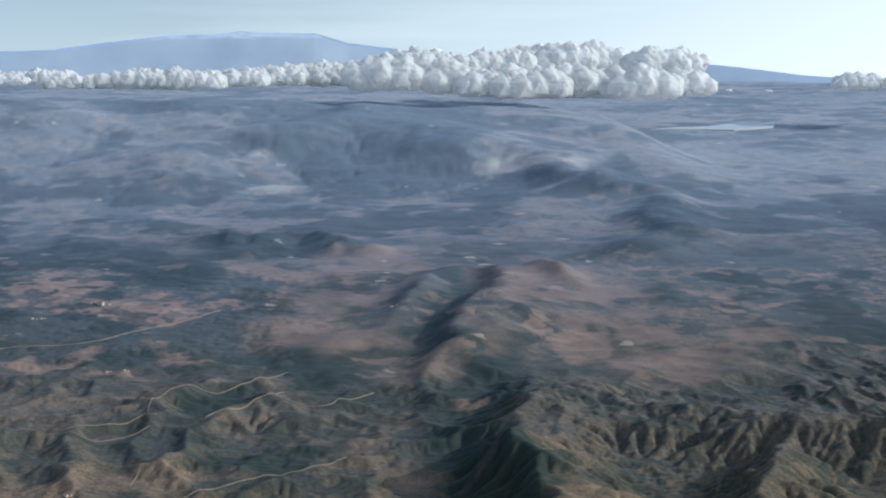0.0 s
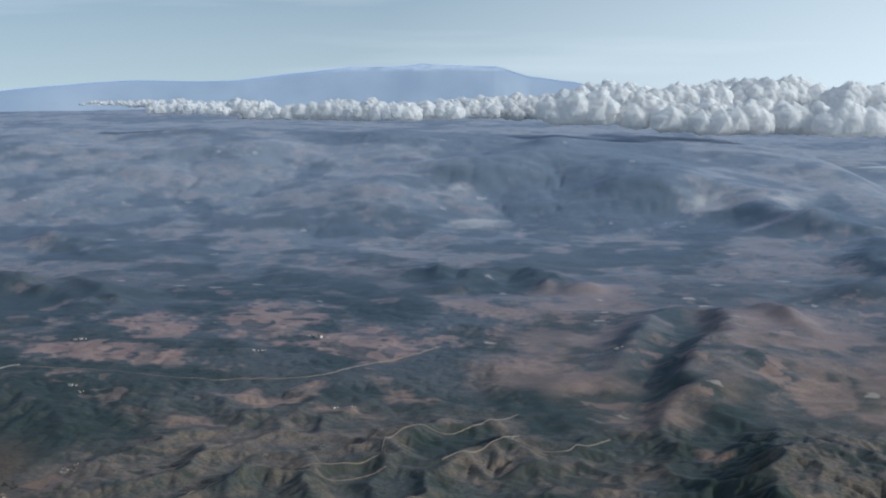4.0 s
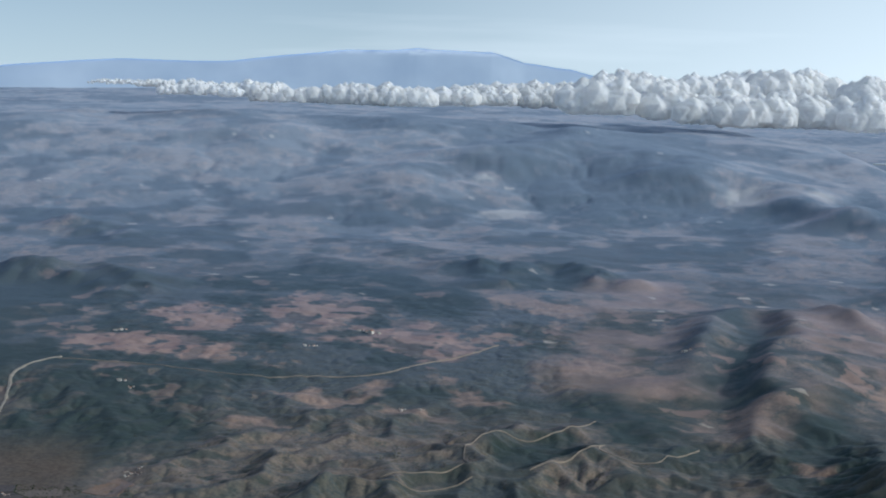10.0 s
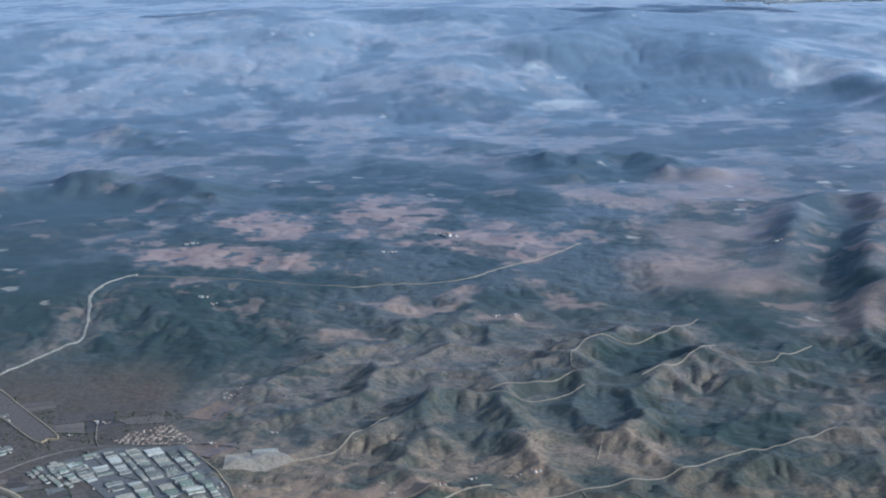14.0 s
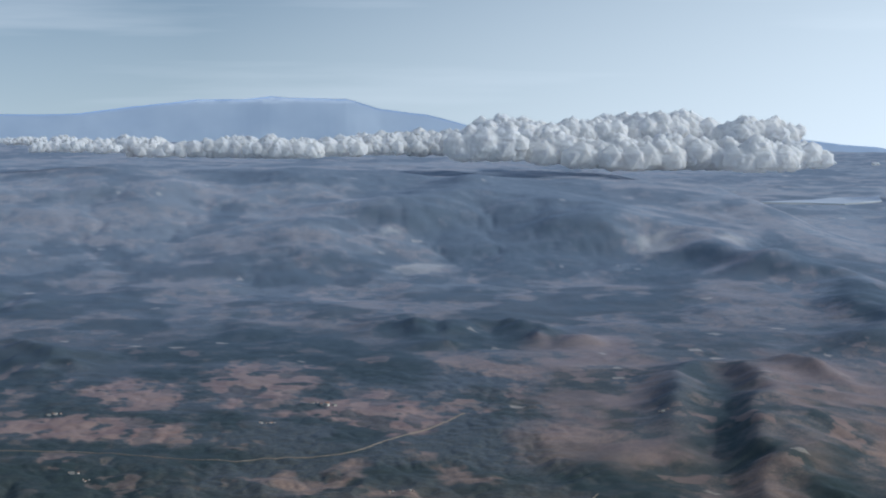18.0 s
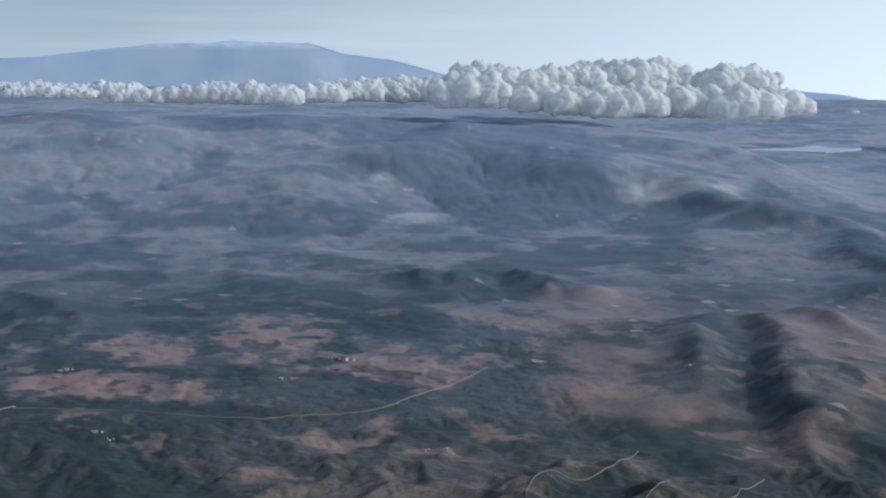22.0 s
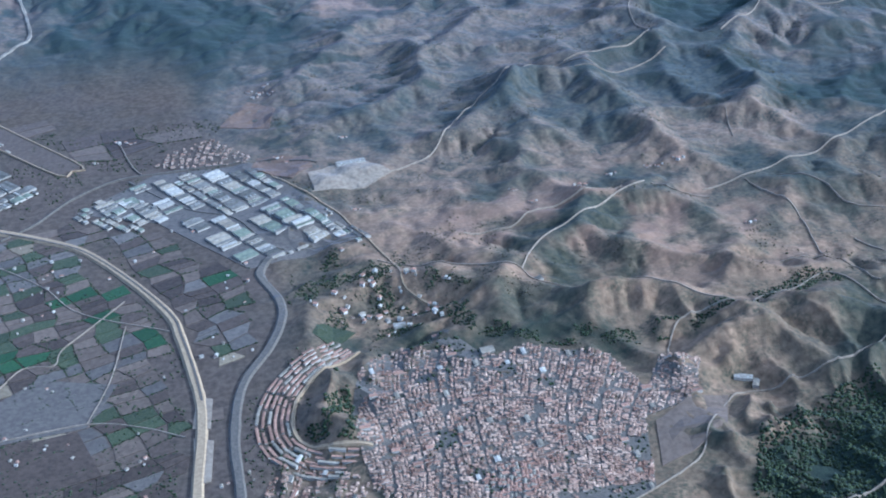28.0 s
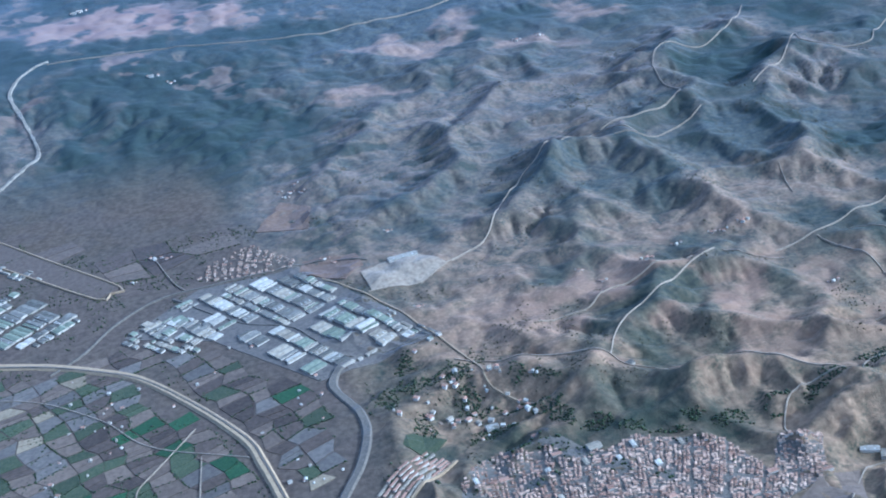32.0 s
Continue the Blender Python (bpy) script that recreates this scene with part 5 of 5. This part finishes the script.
def town_spots():
    """House places: rows along slightly bending streets."""
    rng = random.Random(3)
    out = []
    for zone, (poly, lean, row, gap, loose) in enumerate(((TOWN, 0.13, 1.85, 0.04, 0.06), (SOUTH, 0.30, 2.1, 0.12, 0.08), (SUBURB, 0.7, 5.0, 3.0, 0.9), (NORTH, 0.1, 2.2, 0.35, 0.3), (EAST, 0.5, 3.0, 1.2, 0.8))):
        xs, ys = [p[0] for p in poly], [p[1] for p in poly]
        cx, cy = sum(xs) / len(xs), sum(ys) / len(ys)
        span = max(max(xs) - min(xs), max(ys) - min(ys))
        k = -span
        count = 0
        while k < span:
            count += 1
            v = -span + rng.uniform(0, 0.8)
            while v < span:
                w = rng.choice((0.4, 0.5, 0.6, 0.8, 1.2)) * rng.uniform(0.9, 1.1)
                bend = lean + 0.006 * k + 0.10 * math.sin(v * 0.06 + k * 0.05)
                x = cx + k * math.cos(bend) + v * math.sin(bend) + rng.uniform(-0.08, 0.08)
                y = cy - k * math.sin(bend) + v * math.cos(bend)
                if (int(v / 1.7 + 50 + 3 * (count // 6)) % 8 != 0 or rng.random() < 0.35):
                    out.append((x + rng.uniform(-0.1, 0.1), y, -bend + (math.pi / 2 if rng.random() < 0.6 else 0), w, rng.uniform(0.5, 0.8), rng.uniform(0.16, 0.42), rng.random(), rng.random() < loose, zone))
                v += w + gap * rng.uniform(0.5, 2.0)
            k += 0.78 if count % 2 else row - 0.45 if poly is not TOWN or count % 8 == 0 else 0.98
    X, Y = np.array([o[0] for o in out]), np.array([o[1] for o in out])
    X, Y = X + 1.6 * (fbm(X, Y, 22, 2, 61) - 0.5) + 0.6 * (fbm(X, Y, 3, 2, 63) - 0.5), Y + 2 * (fbm(X, Y, 22, 2, 62) - 0.5)
    out = [(float(a), float(b), o[2] + 0.5 * (vn - 0.5), *o[3:]) for a, b, vn, o in zip(X, Y, fbm(X, Y, 12, 2, 64), out)]
    keep = np.zeros(len(out), bool)
    zones = np.array([o[8] for o in out])
    for zone, poly in enumerate((TOWN, SOUTH, SUBURB, NORTH, EAST)):
        keep |= (zones == zone) & (inside(X, Y, poly) > 0.5)
    for line, gap in ((MOTORWAY, 2.2), (BYPASS, 2.2), ([(-259.5, 476.5), (-268.8, 468.2), (-275, 458.4), (-277, 447), (-274.7, 438.5), (-268.4, 433.8), (-258, 431.6)], 0.9),
                      ([(-246, 405), (-229, 401), (-207, 399), (-197, 406)], 0.9), ([(-259, 431), (-252, 433), (-246, 436)], 0.5), ([(-272, 418), (-246, 404), (-238, 384)], 0.8), ([(-237, 466), (-241, 435), (-245, 405)], 0.4), ([(-193, 452), (-212, 428), (-218, 401)], 0.4)):
        keep &= to_line(X, Y, line)[0] > gap
    for b in BIG:
        keep &= np.hypot(X - b[0], Y - b[1]) > 0.5 * max(b[2], b[3]) + 0.35
    keep &= (X < -267.5) | (np.hypot((X + 267), (Y - 452) / 1.6) > 6.5)
    keep &= (fbm(X, Y, 9, 2, 77) < 0.74) & (np.random.RandomState(4).rand(len(X)) > 0.07)
    return [o for o, k in zip(out, keep) if k and not o[7]], X, Y


def town():
    spots, _, _ = town_spots()
    spots.sort(key=lambda o: (o[0] + 228) ** 2 + (o[1] - 412) ** 2)
    X, Y = np.array([o[0] for o in spots]), np.array([o[1] for o in spots])
    Z = height(X, Y)
    tones = ("white-walled town house with a clay tile roof", "pale town house with a faded clay roof", "narrow whitewashed row house with a tile roof", "small cream row house with a weathered roof")
    for k in range(155):
        x, y, turn, w, d, h, r, _, _ = spots[k]
        house(x, y, turn, int(r * 8), tones[int(r * 4)], "terraced town houses", TILE if r < 0.72 else SHEET[1], 1.0, float(Z[k]))
    verts, faces, mats = [], [], []
    for k in range(155, len(spots)):
        x, y, turn, w, d, h, r, _, _ = spots[k]
        c, s, z, b = math.cos(turn), math.sin(turn), Z[k], len(verts)
        p = [(-w / 2, -d / 2), (w / 2, -d / 2), (w / 2, d / 2), (-w / 2, d / 2)]
        for u, v in p:
            verts.append((x + u * c - v * s, y + u * s + v * c, z - 0.3))
        for u, v in p:
            verts.append((x + u * c - v * s, y + u * s + v * c, z + h))
        faces += [(b, b + 1, b + 5, b + 4), (b + 1, b + 2, b + 6, b + 5), (b + 2, b + 3, b + 7, b + 6), (b + 3, b, b + 4, b + 7)]
        mats += [0] * 4
        e, rise = len(verts), 0.02 if r > 0.66 else 0.14
        for u, v in ((-w / 2 - 0.03, -d / 2 - 0.03), (w / 2 + 0.03, -d / 2 - 0.03), (w / 2 + 0.03, d / 2 + 0.03), (-w / 2 - 0.03, d / 2 + 0.03)):
            verts.append((x + u * c - v * s, y + u * s + v * c, z + h + 0.005))
        for u in (-w / 2 - 0.03, w / 2 + 0.03):
            verts.append((x + u * c, y + u * s, z + h + rise))
        faces += [(e, e + 1, e + 5, e + 4), (e + 2, e + 3, e + 4, e + 5), (e + 1, e + 2, e + 5), (e + 3, e, e + 4)]
        mats += [1] * 4
    me = bpy.data.meshes.new("town_houses")
    me.from_pydata(verts, [], faces)
    me.materials.append(TOWN_WALL)
    me.materials.append(TOWN_ROOF)
    me.polygons.foreach_set("material_index", np.array(mats, np.int32))
    tagged(new("town_houses", me), "dense whitewashed town with clay tile roofs", "houses", kind="stuff")


town()
patch("town_ground", "grey dusty streets of the town", TOWN, ASPHALT, 0.08, 3.0, "pavement")


def blocks():
    """Apartment slabs and larger buildings south and west of the old town."""
    rng = random.Random(8)
    X, Y = [], []
    tries = 0
    while len(X) < 70 and tries < 2000:
        tries += 1
        x, y = rng.uniform(-288, -200), rng.uniform(372, 440)
        a = np.array([x]), np.array([y])
        if inside(*a, SOUTH)[0] < 0.5 or to_line(*a, BYPASS)[0][0] < 4 or any(math.hypot(x - p, y - q) < 3.4 for p, q in zip(X, Y)):
            continue
        X.append(x)
        Y.append(y)
        mat = rng.choice((TILE, TILE, SHEET[1], SHEET[2], SHEET[0]))
        shed("apartment_block", x, y, 1.27 + rng.choice((0, 0, 1.57)) + rng.uniform(-0.15, 0.15), rng.uniform(1.6, 3.2), rng.uniform(0.6, 1.1), rng.uniform(0.5, 0.9), mat, "apartment block with a %s roof" % ("clay tile" if mat is TILE else "pale flat"), "apartment blocks", 0)
    rng = random.Random(9)
    n = 0
    while n < 110:
        x, y = rng.uniform(-385, -284), rng.uniform(400, 560)
        a = np.array([x]), np.array([y])
        if plain_share(*a)[0] < 0.8 or min(to_line(*a, MOTORWAY)[0][0], to_line(*a, BYPASS)[0][0]) < 2.5 or fbm(*a, 14, 2, 40)[0] < 0.52:
            continue
        house(x, y, rng.uniform(0, 3), rng.randrange(8), "white farmhouse among irrigated fields", "farmhouses of the plain", rng.choice((TILE, SHEET[0], SHEET[1])), rng.uniform(0.7, 1.3), None, "farmhouse")
        n += 1


blocks()
for x, y, w, d, h, r in BIG:
    mat = (TILE, TILE, SHEET[0], SHEET[1])[int(r * 4)]
    shed("town_building", x, y, 0.13 + (1.57 if r > 0.5 else 0), w, d, h, mat, "larger town building with a %s roof" % ("clay tile" if mat is TILE else "pale"), "larger town buildings")


rng = random.Random(41)
count = 0
while count < 46:
    x, y = rng.uniform(-278, -225), rng.uniform(484, 540)
    if inside(np.array([x]), np.array([y]), [(-278, 505), (-264, 534), (-250, 530), (-238, 508), (-226, 492), (-240, 486), (-256, 484), (-272, 495)])[0] > 0.5 and fbm(np.array([x]), np.array([y]), 9, 2, 44)[0] > 0.45:
        house(x, y, rng.uniform(0, 3), rng.randrange(8), "pale suburban house with trees around it", "houses at the town's edge", rng.choice((TILE, SHEET[0], SHEET[1])), rng.uniform(0.9, 1.9))
        count += 1


def terraces():
    """Long rows of joined houses curving round the hill, one behind another."""
    c = curve_through(WAYS["road_crescent"], 0.5)
    t = np.gradient(c, axis=0)
    t /= np.linalg.norm(t, axis=1)[:, None]
    out = np.stack([-t[:, 1], t[:, 0]], -1)
    if (c[60] + out[60] * 5)[0] > c[60][0]:
        out = -out
    rng = random.Random(27)
    for row, off in enumerate((1.3, 2.7, 4.3, 5.7, 7.3, 8.8)):
        i = rng.randrange(3)
        while i < len(c) - 10:
            n = rng.randrange(5, 10)
            p, q = c[i] + out[i] * off, c[min(i + n, len(c) - 1)] + out[min(i + n, len(c) - 1)] * off
            m, L = (p + q) / 2, float(np.linalg.norm(q - p))
            if to_line(m[:1], m[1:], BYPASS)[0][0] > 2.0 and L > 1.2:
                shed("terrace", m[0], m[1], math.atan2(q[1] - p[1], q[0] - p[0]), L * 0.96, 0.62, rng.uniform(0.24, 0.36), rng.choice((TILE, TILE, TILE, SHEET[1])), "long terraced row of white houses with tiled roof", "terraces round the hill")
            i += n + rng.choice((0, 1, 2))


terraces()

# ---- woods, hedges and scrub ----
LEAF = surface("dark_foliage", (0.022, 0.034, 0.016), (0.060, 0.075, 0.034), 1.5, 0.4, 0.1, islands=True)
SCRUB = surface("dry_scrub", (0.045, 0.045, 0.024), (0.095, 0.085, 0.048), 1.0, 0.35, 0.1, islands=True)


def clumps(name, label, X, Y, size, mat, seed):
    """Many small uneven crowns, joined."""
    rng = np.random.RandomState(seed)
    ico = bmesh.new()
    bmesh.ops.create_icosphere(ico, subdivisions=1, radius=1)
    base = np.array([v.co for v in ico.verts])
    tri = np.array([[v.index for v in f.verts] for f in ico.faces])
    ico.free()
    n, m = len(X), len(base)
    Z = height(X, Y)
    r = size * rng.uniform(0.5, 1.4, n)
    k = rng.uniform(0.62, 1.25, (n, m, 1))
    p = base[None] * k * np.stack([r * rng.uniform(0.8, 1.4, n), r * rng.uniform(0.8, 1.4, n), r * rng.uniform(0.7, 1.1, n)], -1)[:, None, :]
    p += np.stack([X, Y, Z + r * 0.35], -1)[:, None, :]
    f = tri[None] + (np.arange(n) * m)[:, None, None]
    me = bpy.data.meshes.new(name)
    me.vertices.add(n * m)
    me.vertices.foreach_set("co", p.astype(np.float32).ravel())
    me.loops.add(f.size)
    me.loops.foreach_set("vertex_index", f.astype(np.int32).ravel())
    me.polygons.add(f.size // 3)
    me.polygons.foreach_set("loop_start", np.arange(0, f.size, 3, dtype=np.int32))
    me.update(calc_edges=True)
    me.materials.append(mat)
    return tagged(new(name, me), label, "trees" if mat is LEAF else "shrubs", kind="stuff")


def scatter(n, x0, x1, y0, y1, test, seed):
    rng = np.random.RandomState(seed)
    x, y = rng.uniform(x0, x1, n), rng.uniform(y0, y1, n)
    keep = test(x, y)
    return x[keep], y[keep]


CRESCENT = [(-266, 470), (-273, 458), (-275, 447), (-272, 438), (-262, 433), (-261, 445), (-263, 458)]
X, Y = scatter(24000, -180, -60, 350, 450, lambda x, y: (inside(x, y, WOODS_AND_SHADE[0]) > 0.5) & (fbm(x, y, 9, 3, 5) > 0.34), 1)
clumps("woodland", "dark green woodland with pale tracks", X, Y, 0.4, LEAF, 1)
X, Y = scatter(3000, -280, -255, 430, 475, lambda x, y: (inside(x, y, CRESCENT) > 0.5) & (fbm(x, y, 7, 2, 9) + 0.04 * (x + 268) > 0.52), 2)
clumps("hill_trees", "dark trees on the hill inside the town", X, Y, 0.4, LEAF, 2)
rng = np.random.RandomState(31)
rows = [(np.array(a) + (np.array(b) - np.array(a)) * rng.uniform(0, 1, (int(math.dist(a, b) * rng.uniform(1.0, 3.6)), 1))) for a, b in HEDGES]
P = np.concatenate(rows)
P += rng.normal(0, 0.22, P.shape)
clumps("hedges", "dark hedges and trees along field edges", P[:, 0], P[:, 1], 0.24, LEAF, 3)
X, Y = scatter(16000, -420, -250, 390, 640, lambda x, y: (plain_share(x, y) > 0.4) & (fbm(x, y, 11, 3, 71) > 0.59) & (to_line(x, y, MOTORWAY)[0] > 1.8) & (to_line(x, y, BYPASS)[0] > 1.8) & (inside(x, y, ESTATE) < 0.5), 9)
clumps("farm_trees", "clumps of dark trees round farmsteads", X, Y, 0.26, LEAF, 9)
X, Y = scatter(5000, -290, -195, 365, 482, lambda x, y: ((inside(x, y, SOUTH) > 0.5) & (fbm(x, y, 6, 3, 15) > 0.5)) | ((inside(x, y, TOWN) > 0.5) & (fbm(x, y, 9, 2, 77) >= 0.70)), 4)
clumps("town_trees", "trees in gardens and avenues of the town", X, Y, 0.36, LEAF, 4)
STREAM = [(-236, 492), (-228, 478), (-205, 467), (-188, 464), (-178, 466), (-159, 469), (-154, 475), (-144, 479), (-136, 485), (-128, 483)]
X, Y = scatter(30000, -260, -110, 440, 520, lambda x, y: (to_line(x, y, STREAM)[0] < 2.2 + 2 * fbm(x, y, 10, 2, 3)) & (fbm(x, y, 5, 2, 4) > 0.45), 5)
clumps("stream_thicket", "dark thicket along the dry stream", X, Y, 0.27, LEAF, 5)
X, Y = scatter(30000, -330, -60, 470, 740, lambda x, y: (plain_share(x, y) < 0.1) & (rounded(x, y, 27, 11) + 0.7 * fbm(x, y, 20, 3, 6) < 0.72) & (inside(x, y, TOWN) < 0.5), 6)
clumps("hill_scrub", "scattered dark scrub on dry hills", X, Y, 0.2, SCRUB, 6)
X, Y = scatter(9000, -280, -222, 482, 545, lambda x, y: (inside(x, y, [(-278, 505), (-264, 534), (-250, 530), (-238, 508), (-222, 492), (-240, 484), (-256, 484), (-272, 495)]) > 0.5) & (fbm(x, y, 7, 3, 45) > 0.57) & (to_line(x, y, BYPASS)[0] > 1.8), 12)
clumps("suburb_trees", "dark garden trees at the town's edge", X, Y, 0.26, LEAF, 12)
